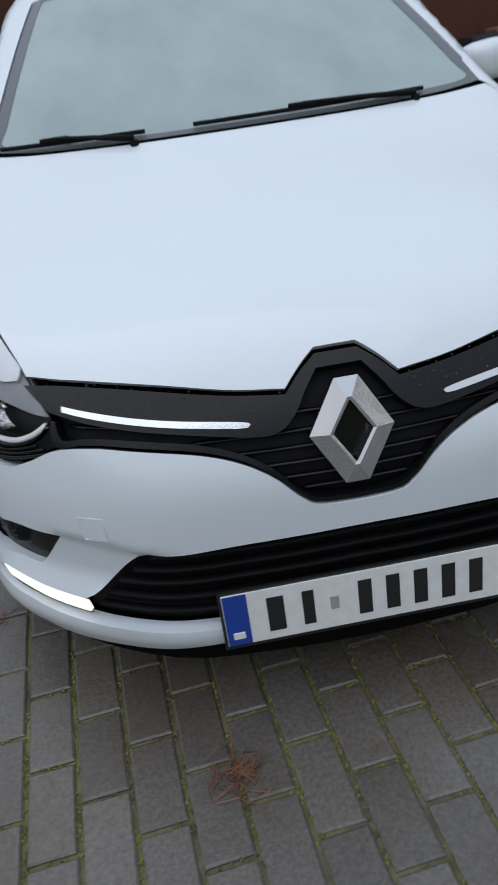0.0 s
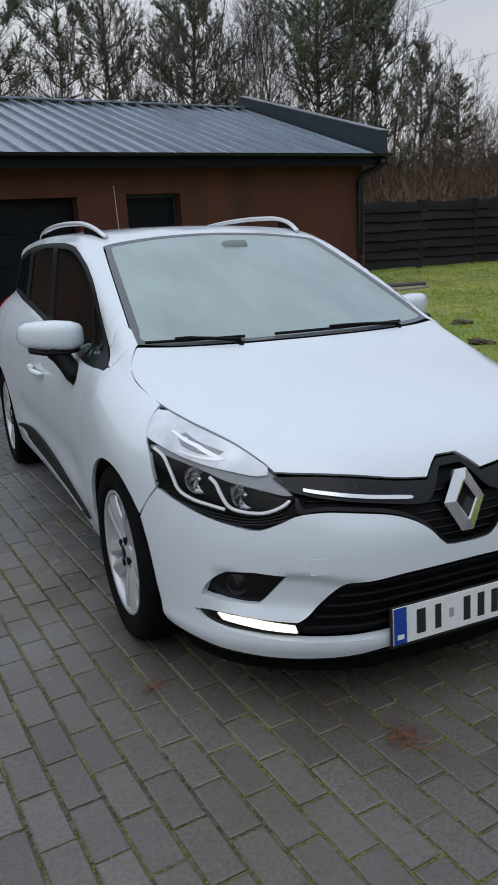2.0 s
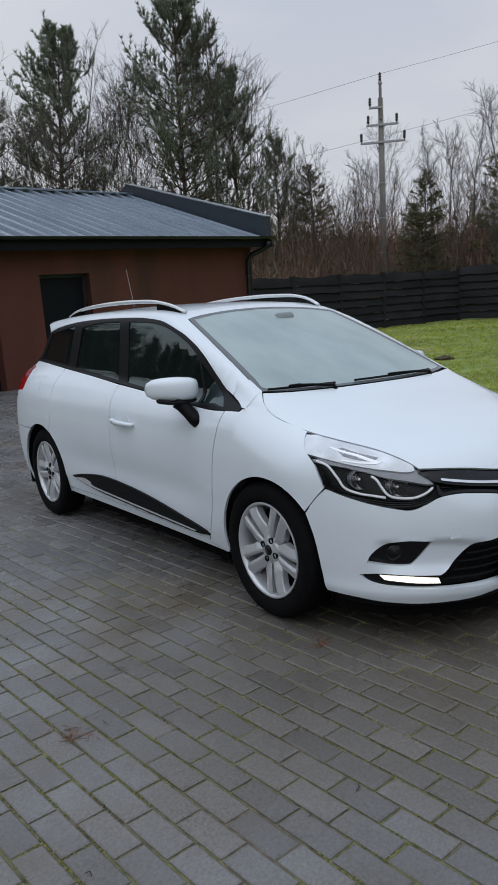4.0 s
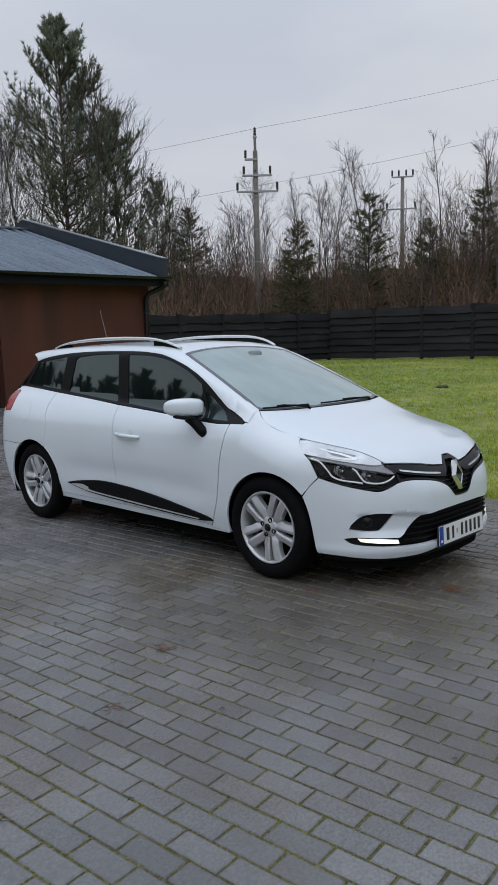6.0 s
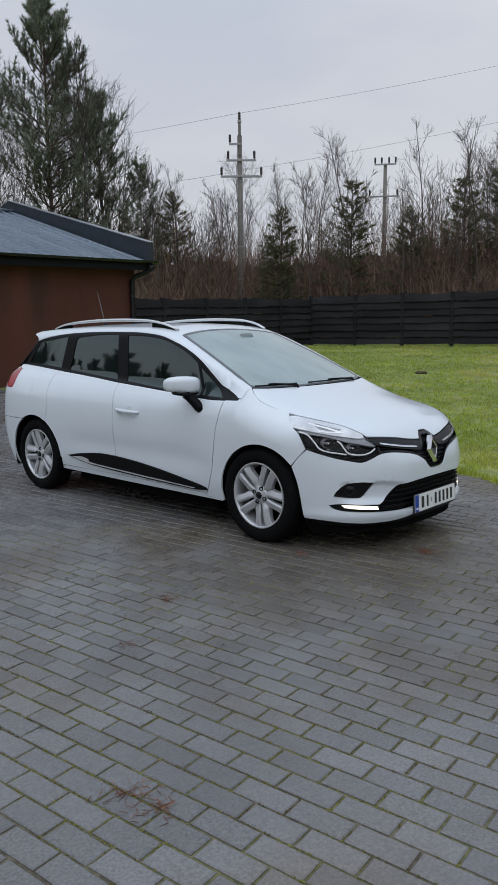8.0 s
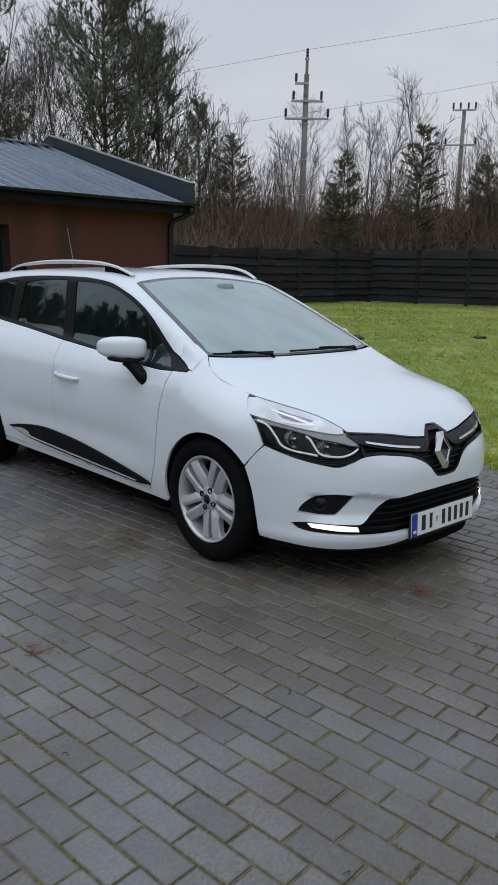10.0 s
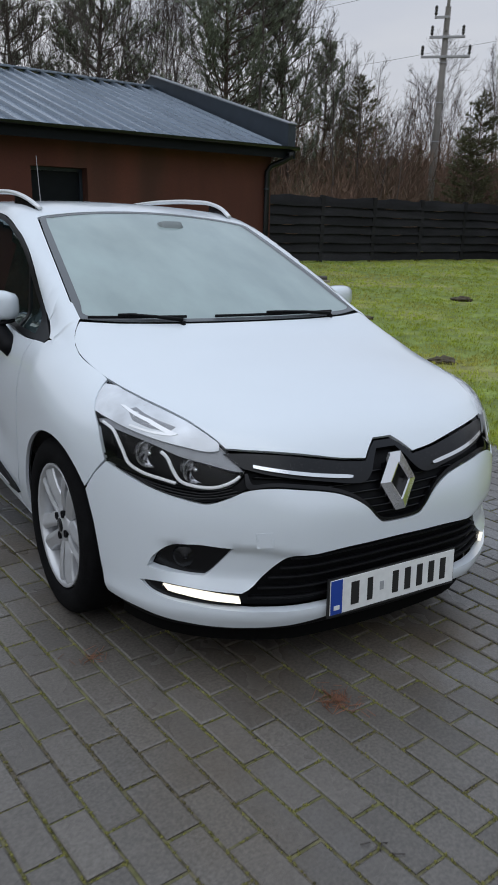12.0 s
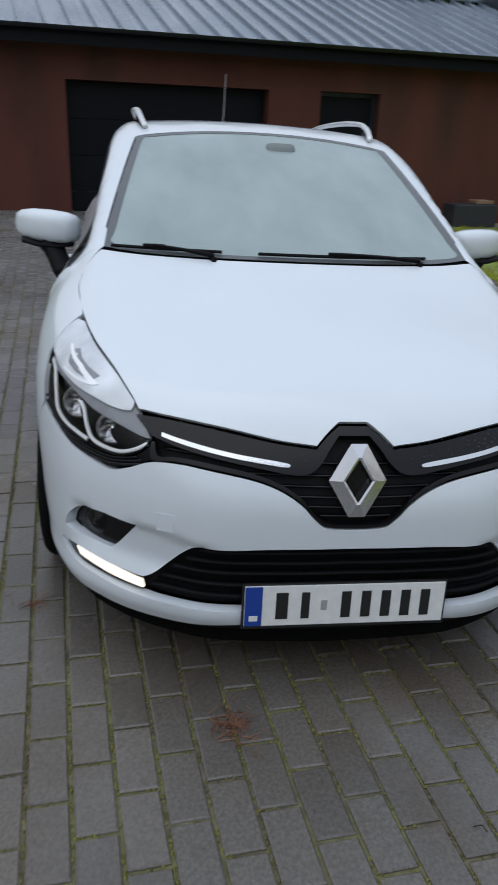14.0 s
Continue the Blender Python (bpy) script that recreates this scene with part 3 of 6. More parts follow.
skin("under_lip", [(72, 0.200, 1), (62, 0.197), (53, 0.187), (44, 0.179), (31.4, 0.183), (19.6, 0.203, 1), (-19.6, 0.203, 1), (-31.4, 0.183), (-44, 0.179), (-53, 0.187), (-62, 0.197), (-72, 0.200, 1), (-70, 0.15, 1), (0, 0.146), (70, 0.15, 1)], from_front, black_matt, car, lift=-0.022, depth=0.02, step=0.03, label="black plastic lip under the bumper")

# upper grille: a dark recess, a glossy band, bright strips and slats
hood_front = from_top(np.array([q[:2] for q in hood_half[:7]]))
hood_ang = [(math.degrees(math.atan2(-p[0], -(p[1] - AXIS))), p[2] - 0.007) for p in hood_front]
grille_half = [(hood_ang[0][0], hood_ang[0][1], 1), hood_ang[1], (*hood_ang[2], 1), *hood_ang[3:6], (hood_ang[6][0] + 0.4, hood_ang[6][1] - 0.004, 1), (39.0, 0.672, 1), (37.6, 0.620), *[(a, z + 0.006) for a, z in WING[6:]]]
grille_full = grille_half + [(-p[0], *p[1:]) for p in reversed(grille_half)]
grille = thing("upper_grille", "", "")
grille.parent = car
skin("grille_recess", grille_full, from_front, black_matt, grille, lift=-0.03, depth=0.0, step=0.03)
band_half = [(hood_ang[0][0], hood_ang[0][1], 1), hood_ang[1], (*hood_ang[2], 1), *hood_ang[3:6], (hood_ang[6][0] + 0.2, hood_ang[6][1] - 0.004, 1), (39.2, 0.672, 1), (37.8, 0.668), (33.5, 0.655), (23.6, 0.633), (13.4, 0.612), (9.6, 0.613), (7.2, 0.634), (5.4, 0.665), (3.4, 0.692, 1)]
band_full = band_half + [(-p[0], *p[1:]) for p in reversed(band_half)]
skin("grille_band", band_full, from_front, black_gloss, grille, lift=-0.004, depth=0.03, step=0.014, label="wet glossy black band under the hood")
skin("grille_rim", [(38.3, 0.660, 1), (37.0, 0.631), (34.0, 0.634), (29.3, 0.631), (20.4, 0.613), (14.5, 0.589), (10.4, 0.557), (7.4, 0.515), (4.2, 0.496), (-4.2, 0.496), (-7.4, 0.515), (-10.4, 0.557), (-14.5, 0.589), (-20.4, 0.613), (-29.3, 0.631), (-34, 0.634), (-37, 0.631), (-38.3, 0.66, 1), (-38.9, 0.66, 1), (-38.0, 0.620), *[(-a, z + 0.005) for a, z in WING[6:]], *[(a, z + 0.005) for a, z in reversed(WING[6:])], (38.0, 0.62), (38.9, 0.66, 1)], from_front, black_gloss, grille, lift=-0.003, depth=0.03, step=0.012)
for s in (1, -1):
    o = [(37.4, 0.681, 1), (33.6, 0.672), (23.5, 0.650), (14.5, 0.635), (13.2, 0.630, 1), (14.5, 0.626), (23.6, 0.641), (33.5, 0.663), (37.3, 0.673, 1)]
    skin("chrome_strip", [(s * a, *r) for a, *r in (o if s > 0 else o[::-1])], from_front, chrome, grille, lift=0.003, depth=0.012, step=0.008, label="bright metal strip")


def nose_line(a0, a1, zf, lift, n=40):
    q = np.array([(a0 + (a1 - a0) * i / n, zf(a0 + (a1 - a0) * i / n)) for i in range(n + 1)])
    p = from_front(q)
    return p + slope(p) * lift


for i, (z0, reach) in enumerate(((0.638, 37.0), (0.612, 21.0), (0.587, 15.5), (0.562, 12.0), (0.537, 9.2), (0.512, 6.8))):
    bm = bmesh.new()
    tube(bm, nose_line(-reach, reach, lambda a: z0 + (0.00042 * abs(a) if i == 0 else 0.00018 * abs(a)), -0.022), 0.006, n=8, flat=0.5)
    part("slat", bm, black_gloss, grille, smooth=True)

# diamond emblem
emblem = thing("emblem", "", "")
emblem.parent = car


def diamond(bm, w, h, tip, cut):
    """Four bars of a standing diamond ring, ridged along the middle; tip: the blunt ends' half width."""
    outer = [(-tip, h), (-w, 0), (-tip, -h), (tip, -h), (w, 0), (tip, h)]
    inner = [(-0.001, h - cut), (-w + cut, 0.0), (-0.001, -h + cut), (0.001, -h + cut), (w - cut, 0.0), (0.001, h - cut)]
    lay = []
    for pts, d in ((outer, 0.0), (outer, 0.012), ([(a[0] * 0.15 + b[0] * 0.85, a[1] * 0.15 + b[1] * 0.85) for a, b in zip(outer, inner)], 0.023), (inner, 0.021), (inner, 0.0)):
        lay.append([bm.verts.new((x, -d, z)) for x, z in pts])
    for a, b in zip(lay, lay[1:]):
        for i in range(6):
            bm.faces.new((a[i], a[(i + 1) % 6], b[(i + 1) % 6], b[i]))


bm = bmesh.new()
diamond(bm, 0.072, 0.090, 0.020, 0.038)
badge = part("diamond_badge", bm, chrome, emblem, "bright chrome diamond ring with water drops")
badge.matrix_world = pose(0, -0.809, 0.597, -14)
bm = bmesh.new()
box(bm, (0.07, 0.03, 0.11), bevel=0.01)
backing = part("badge_backing", bm, black_gloss, emblem)
backing.matrix_world = pose(0, -0.795, 0.597, -14)

# lower grille
lower = thing("lower_grille", "", "")
lower.parent = car
skin("grille_recess", [(p[0] * 1.03, *p[1:]) for p in low_full], from_front, black_matt, lower, lift=-0.035, depth=0.0, step=0.03)
for z0, reach in ((0.405, 28), (0.375, 30.5), (0.345, 33), (0.312, 35), (0.28, 37)):
    bm = bmesh.new()
    tube(bm, nose_line(-reach, reach, lambda a: z0 + 0.0003 * max(0, 20 - abs(a)), -0.022), 0.011, n=8, flat=0.45)
    part("slat", bm, black_matt, lower, smooth=True)

# fog lamp recesses and daytime lamps
for s in (1, -1):
    way = (lambda o: o) if s > 0 else mirror_loop
    fog = thing("fog_lamp", "", "")
    fog.parent = car
    skin("recess", way([(50 + (a - 50) * 1.08, 0.395 + (z - 0.395) * 1.1, *r) for a, z, *r in FOG]), from_front, black_gloss, fog, lift=-0.034, depth=0.0, step=0.02)
    p = from_front(np.array([(s * 50.5, 0.392)]))[0]
    nrm = slope(p[None])[0]
    bm = bmesh.new()
    lathe(bm, [(0.0, 0.012), (0.016, 0.010), (0.028, 0.0), (0.036, -0.002), (0.038, -0.02)], n=24)
    lens = part("lens", bm, black_gloss, fog, smooth=True)
    lens.matrix_world = Matrix.Translation(p - nrm * 0.03) @ Vector((1, 0, 0)).rotation_difference(Vector((nrm[0] * 0.6, nrm[1], nrm[2] * 0.2))).to_matrix().to_4x4()
    bm = bmesh.new()
    lathe(bm, [(0.0, 0.009), (0.008, 0.006), (0.010, 0.0)], n=16)
    bulb = part("bulb_cap", bm, lamp_dark, lens, smooth=True)
    bulb.matrix_local = pose(0.006, 0, 0.004)
    drl = thing("daytime_lamp", "", "")
    drl.parent = car
    skin("housing", way(DRL), from_front, black_gloss, drl, lift=-0.012, depth=0.0, step=0.02)
    skin("light_bar", way([(54.9, 0.303, 1), (47, 0.297), (38.9, 0.287, 1), (38.4, 0.266, 1), (46, 0.272), (53.6, 0.285, 1)]), from_front, drl_glow, drl, lift=-0.004, depth=0.01, step=0.02, label="lit warm white daytime lamp")

# number plate, its writing as plain bars
plate = thing("number_plate", "", "")
plate.parent = car
plate.matrix_world = pose(-0.004, -0.853, 0.272, -3)
for nm, size, at, mat in (("plate_holder", (0.532, 0.008, 0.126), (0, 0.006, -0.003), plate_black), ("plate", (0.52, 0.004, 0.112), (0, 0, 0), plate_white),
                          ("blue_band", (0.044, 0.003, 0.110), (-0.237, -0.002, 0), plate_blue)):
    bm = bmesh.new()
    box(bm, size, pose(*at), bevel=0.0015)
    part(nm, bm, mat, plate)
for x, w in ((-0.165, 0.052), (-0.105, 0.036), (0.0, 0.042), (0.052, 0.042), (0.104, 0.042), (0.156, 0.042), (0.208, 0.042)):
    bm = bmesh.new()
    box(bm, (w * 0.6, 0.003, 0.074), pose(x, -0.002, 0), bevel=0.001)
    part("bar", bm, plate_black, plate)
bm = bmesh.new()
box(bm, (0.016, 0.003, 0.028), pose(-0.057, -0.002, 0), bevel=0.001)
part("sticker", bm, material("grey_sticker", (0.35, 0.36, 0.37), rough=0.5), plate)
bm = bmesh.new()
box(bm, (0.022, 0.003, 0.014), pose(-0.237, -0.004, -0.033), bevel=0.001)
part("bar", bm, plate_white, plate)

# ---- head lamps ----
lamp_top = from_top(rounded([HOOD_EDGE[0], *HOOD_EDGE[1:4]], 0.03, closed=False) - (0.0015, 0.0))
LAMP_TOP = [(math.degrees(math.atan2(-p[0], -(p[1] - AXIS))), p[2] - 0.001) for p in lamp_top]
LENS_LOW = [(65.1, 0.633), (59.8, 0.624), (54.7, 0.614), (51.3, 0.608), (44.9, 0.608), (40.9, 0.628)]
LENS = [(84.6, 0.843, 1), (80.2, 0.786), (75.2, 0.741), (70.8, 0.646, 1), *LENS_LOW, (38.9, 0.664, 1), (41.8, 0.700), *LAMP_TOP[:-1]]
UNDER = [(70.4, 0.636, 1), *[(a, z - 0.004) for a, z in LENS_LOW], (38.6, 0.655, 1), (37.2, 0.62, 1), (38.4, 0.617), (42.0, 0.593), (46.1, 0.575), (51.4, 0.583), (61.6, 0.613)]
lens_glass = glass_material("clear_lamp_glass", (0.98, 0.985, 0.99), ior=1.22)
lamp_grey = material("grey_lamp_bezel", (0.27, 0.28, 0.30), rough=0.3, vary=0.1, scale=30)
guide_white = material("light_guide_white", (0.95, 0.96, 0.98), rough=0.12, coat=1.0)
reflector_mat = material("lamp_reflector", (0.50, 0.50, 0.52), rough=0.08, metal=1.0, bump=1.0, bump_scale=38)


def inset(outline, by):
    """The outline drawn in by that many metres, as plain points."""
    q = rounded([(p[0] * ROUND, *p[1:]) for p in outline], 0.012)
    turn = np.sum(q[:, 0] * np.roll(q[:, 1], -1) - q[:, 1] * np.roll(q[:, 0], -1))
    d = np.roll(q, -1, axis=0) - np.roll(q, 1, axis=0)
    n = np.stack([-d[:, 1], d[:, 0]], 1) / np.linalg.norm(d, axis=1)[:, None] * (1 if turn > 0 else -1)
    return [(x / ROUND, z) for x, z in q + n * by]


for s in (1, -1):
    flip = (lambda o: o) if s > 0 else mirror_loop
    lamp = thing("head_lamp", "", "")
    lamp.parent = car
    skin("housing", flip(LENS), from_front, lamp_dark, lamp, lift=-0.055, depth=0.0, step=0.025)
    skin("bezel_wall", flip(LENS), from_front, lamp_dark, lamp, holes=(flip(inset(LENS, 0.0012)),), lift=-0.005, depth=0.05, step=0.01)
    skin("bezel", flip([(78.5, 0.752, 1), (72.4, 0.764), (67.2, 0.753), (59.3, 0.737), (53.3, 0.727), (49.6, 0.745), (46, 0.738, 1), (43.6, 0.722), (42.0, 0.702), (39.2, 0.666, 1), (41.6, 0.668), (47.0, 0.683), (52.6, 0.696), (58.9, 0.719), (66.5, 0.735)]), from_front, lamp_grey, lamp, lift=-0.012, depth=0.02, step=0.015)
    white = skin("indicator_insert", flip([(83.6, 0.838, 1), (80.4, 0.790), (78.4, 0.772, 1), (72.4, 0.762), (67.2, 0.751), (59.3, 0.735), (53.3, 0.724), (47.7, 0.714), (44.9, 0.716, 1), *[(a, z - 0.0004) for a, z in LAMP_TOP if 44.5 < a < 82]]), from_front, lamp_white, lamp, lift=-0.0035, depth=0.02, step=0.012, label="frosted white indicator insert")[0]
    skin("indicator_window", flip([(69.1, 0.795, 1), (67.7, 0.801, 1), (55.4, 0.768, 1), (56.3, 0.757, 1), (60.7, 0.760), (65.7, 0.771, 1)]), from_front, lamp_grey, white, lift=-0.0025, depth=0.004, step=0.015)
    skin("indicator_line", flip([(72.4, 0.800, 1), (71.1, 0.801, 1), (61.6, 0.780, 1), (54.3, 0.752, 1), (55.7, 0.746), (60.7, 0.748), (66.3, 0.756, 1), (66.0, 0.761, 1), (60.7, 0.754), (57.2, 0.753, 1), (62.0, 0.773, 1)]), from_front, guide_white, white, lift=-0.0012, depth=0.004, step=0.012)
    for a0, z0, r in ((60.8, 0.690, 0.043), (49.3, 0.662, 0.042)):
        p = from_front(np.array([(s * a0, z0)]))[0]
        nrm = slope(p[None])[0]
        aim = Vector((nrm[0] * 0.35, -1.0, 0.05)).normalized()
        bm = bmesh.new()
        lathe(bm, [(0.0, -0.022), (r * 0.35, -0.02), (r * 0.7, -0.010), (r, 0.004), (r * 1.02, 0.003), (r * 1.04, -0.03)], n=28)
        bowl = part("reflector", bm, reflector_mat, lamp, smooth=True)
        bowl.matrix_world = Matrix.Translation(p - nrm * 0.042) @ Vector((1, 0, 0)).rotation_difference(aim).to_matrix().to_4x4()
        bm = bmesh.new()
        lathe(bm, [(0.0, 0.002), (r * 0.16, 0.0), (r * 0.2, -0.006), (r * 0.2, -0.02)], n=20)
        cap = part("bulb_shield", bm, chrome, bowl, smooth=True)
        cap.matrix_parent_inverse = Matrix()
    for line in ([(74.6, 0.752), (70.5, 0.735), (67.0, 0.690), (64.6, 0.652), (60.7, 0.634), (56.0, 0.626), (52.8, 0.619)], [(57.0, 0.703), (55.4, 0.688), (53.9, 0.658), (52.0, 0.628), (49.2, 0.617), (45.0, 0.617), (41.9, 0.632), (39.7, 0.653)]):
        q = rounded([(a * ROUND, z) for a, z in line], 0.006, closed=False) / (ROUND, 1)
        q[:, 0] *= s
        p = from_front(q)
        bm = bmesh.new()
        tube(bm, p - slope(p) * 0.012, [0.0056] * len(p), n=8)
        part("light_guide", bm, guide_white, lamp, "bright light guide", smooth=True)
    cover = skin("lens_cover", flip(LENS), from_front, lens_glass, lamp, lift=0.0005, depth=0.0, step=0.02, label="clear rain-dotted lamp cover")[0]
    cover.visible_shadow = False
    skin("lower_trim", flip(UNDER), from_front, black_matt, lamp, lift=-0.010, depth=0.02, step=0.012, label="ribbed black trim under the lamp")
    for k in range(3):
        t = (k + 1) / 4
        ln = [(66 - 1.5 * k, 0.632 - 0.014 * t), (56, 0.616 - 0.032 * t), (47, 0.606 - 0.03 * t), (41 - k, 0.622 - 0.022 * t)]
        q = rounded([(a * ROUND, z) for a, z in ln], 0.01, closed=False) / (ROUND, 1)
        q[:, 0] *= s
        p = from_front(q)
        bm = bmesh.new()
        tube(bm, p - slope(p) * 0.008, 0.0035, n=6)
        part("rib", bm, black_gloss, lamp, smooth=True)

# ---- shell behind the panel gaps ----
# This grey is set by how dark the shaded panel gaps should look.
gap_dark = material("gap_shadow_metal", (0.30, 0.31, 0.32), rough=0.5)
skin("inner_shell", [(-0.36, 0.63, 1), (-0.29, 0.74), (-0.16, 0.83, 1), (0.0, 0.86), (0.14, 0.905), (0.2, 0.95, 1), (0.30, 0.905, 1), (0.9, 0.93), (1.55, 0.965), (2.45, 1.02), (3.0, 1.06, 1), (3.12, 0.9), (3.1, 0.6, 1), *[(2.6 + 0.37 * math.cos(radians(a)), 0.295 + 0.37 * math.sin(radians(a))) for a in range(50, 200, 15)], (2.2, 0.22, 1), (0.36, 0.225, 1), *[(-0.025 + 0.37 * math.cos(radians(a)), 0.288 + 0.37 * math.sin(radians(a))) for a in range(0, 150, 15)]], from_side, gap_dark, car, mirrored=True, lift=-0.024, depth=0.0, step=0.05)
skin("cowl", both([(-0.1, 0.06, 1), (-0.3, 0.08), (-0.5, 0.12), (-0.63, 0.165, 1), (-0.68, 0.12, 1), (-0.70, 0.2, 1), (-0.66, 0.235, 1), (-0.5, 0.175), (-0.3, 0.135), (-0.1, 0.115, 1)]), from_top, black_matt, car, lift=-0.010, depth=0.0, step=0.02, label="black plastic cowl under the windscreen")

# ---- wheels ----


def wheel(m):
    w = thing("wheel", "", "")
    w.parent = car
    w.matrix_world = m
    bm = bmesh.new()
    lathe(bm, [(0.212, 0.062), (0.222, 0.082), (0.236, 0.090), (0.262, 0.094), (0.284, 0.088), (0.297, 0.076), (0.304, 0.062), (0.306, 0.03), (0.306, -0.03), (0.304, -0.062), (0.296, -0.08), (0.26, -0.094), (0.21, -0.08)], n=72)
    part("tyre", bm, rubber, w, "worn black tyre", smooth=True)
    bm = bmesh.new()
    lathe(bm, [(0.214, 0.074), (0.2155, 0.080), (0.212, 0.083), (0.203, 0.078), (0.198, 0.060), (0.193, 0.02), (0.190, -0.05)], n=72)
    part("rim", bm, silver, w, "silver rim", smooth=True)
    bm = bmesh.new()
    lathe(bm, [(0.0, -0.03), (0.12, -0.03), (0.19, -0.035)], n=48)
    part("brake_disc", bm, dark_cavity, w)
    # ten arms in five pairs: each a ridge along the slot with a long flank falling towards the window
    for k in range(5):
        for s in (1, -1):
            bm = bmesh.new()
            sec = []
            for r, near, far, x in ((0.030, 0.004, 0.026, 0.060), (0.070, 0.006, 0.046, 0.066), (0.100, 0.0085, 0.060, 0.071), (0.125, 0.0105, 0.058, 0.075), (0.160, 0.0125, 0.061, 0.078), (0.190, 0.014, 0.068, 0.078), (0.207, 0.015, 0.078, 0.074)):
                ridge = near + 0.30 * (far - near)
                row = ((x - 0.034, near), (x - 0.006, near), (x, ridge - 0.004), (x, ridge + 0.003), (x - 0.012, far - 0.003), (x - 0.018, far), (x - 0.046, far + 0.002))
                sec.append([bm.verts.new((px, s * py, math.sqrt(max(r * r - 0.6 * py * py, 1e-4)))) for px, py in row])
            for a, b in zip(sec, sec[1:]):
                for i in range(6):
                    bm.faces.new((a[i], a[i + 1], b[i + 1], b[i]))
            bmesh.ops.rotate(bm, verts=bm.verts, cent=(0, 0, 0), matrix=Matrix.Rotation(2 * math.pi * k / 5, 3, "X"))
            bmesh.ops.recalc_face_normals(bm, faces=bm.faces)
            part("spoke", bm, silver, w)
    bm = bmesh.new()
    lathe(bm, [(0.062, 0.040), (0.060, 0.060), (0.050, 0.066), (0.034, 0.066), (0.030, 0.070), (0.0, 0.073)], n=40)
    part("hub", bm, silver, w, smooth=True)
    bm = bmesh.new()
    lathe(bm, [(0.025, 0.066), (0.023, 0.0745), (0.0, 0.0755)], n=32)
    part("centre_cap", bm, black_gloss, w, "dark centre cap", smooth=True)
    for k in range(4):
        a = 2 * math.pi * (k + 0.35) / 4
        bm = bmesh.new()
        lathe(bm, [(0.0135, 0.055), (0.0135, 0.0715), (0.0115, 0.072), (0.010, 0.066), (0.0, 0.064)], pose(0, 0.047 * math.sin(a), 0.047 * math.cos(a)), n=14)
        part("bolt", bm, black_matt, w)
    return w


for yy, hx in ((0.0, 0.735), (2.589, 0.772)):
    for s in (1, -1):
        wheel(pose(-s * hx, yy, 0.300, 20 if yy else 190, 0, 180 if s > 0 else 0) @ Matrix.Diagonal((1.0, 1.033, 1.033, 1)))
bm = bmesh.new()
box(bm, (1.46, 1.7, 0.12), pose(0, 1.30, 0.175), bevel=0.03)
box(bm, (1.0, 3.7, 0.12), pose(0, 1.28, 0.178), bevel=0.03)
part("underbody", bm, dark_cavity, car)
# Unseen tray added under the nose to keep light off the ground.
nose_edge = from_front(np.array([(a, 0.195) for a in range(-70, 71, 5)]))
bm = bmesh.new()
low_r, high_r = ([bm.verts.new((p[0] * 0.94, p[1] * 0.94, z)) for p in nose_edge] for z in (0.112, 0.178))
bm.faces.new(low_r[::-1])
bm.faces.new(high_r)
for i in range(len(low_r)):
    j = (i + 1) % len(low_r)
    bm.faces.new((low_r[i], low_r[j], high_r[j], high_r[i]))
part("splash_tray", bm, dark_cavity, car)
for (cy, cz, r), hx in ((ARCH_F, 0.765), (ARCH_R, 0.855)):
    for s in (1, -1):
        bm = bmesh.new()
        rows = []
        for a in range(-20, 201, 10):
            c, d = math.cos(radians(a)), math.sin(radians(a))
            rows.append([bm.verts.new((s * x, cy + (r + 0.012) * c, cz + (r + 0.012) * d)) for x in (hx, 0.5)])
        for a, b in zip(rows, rows[1:]):
            bm.faces.new((a[0], a[1], b[1], b[0]))
        bm.faces.new([q[1] for q in rows])
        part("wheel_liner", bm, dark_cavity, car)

# ---- mirrors, rails, wipers, handles, aerial ----


def blob(bm, rings, n=20):
    """Joins rings of points (lists of equal length) into a closed skin."""
    rows = [[bm.verts.new(p) for p in r] for r in rings]
    for a, b in zip(rows, rows[1:]):
        for k in range(n):
            bm.faces.new((a[k], a[(k + 1) % n], b[(k + 1) % n], b[k]))
    bm.faces.new(rows[0][::-1])
    bm.faces.new(rows[-1])


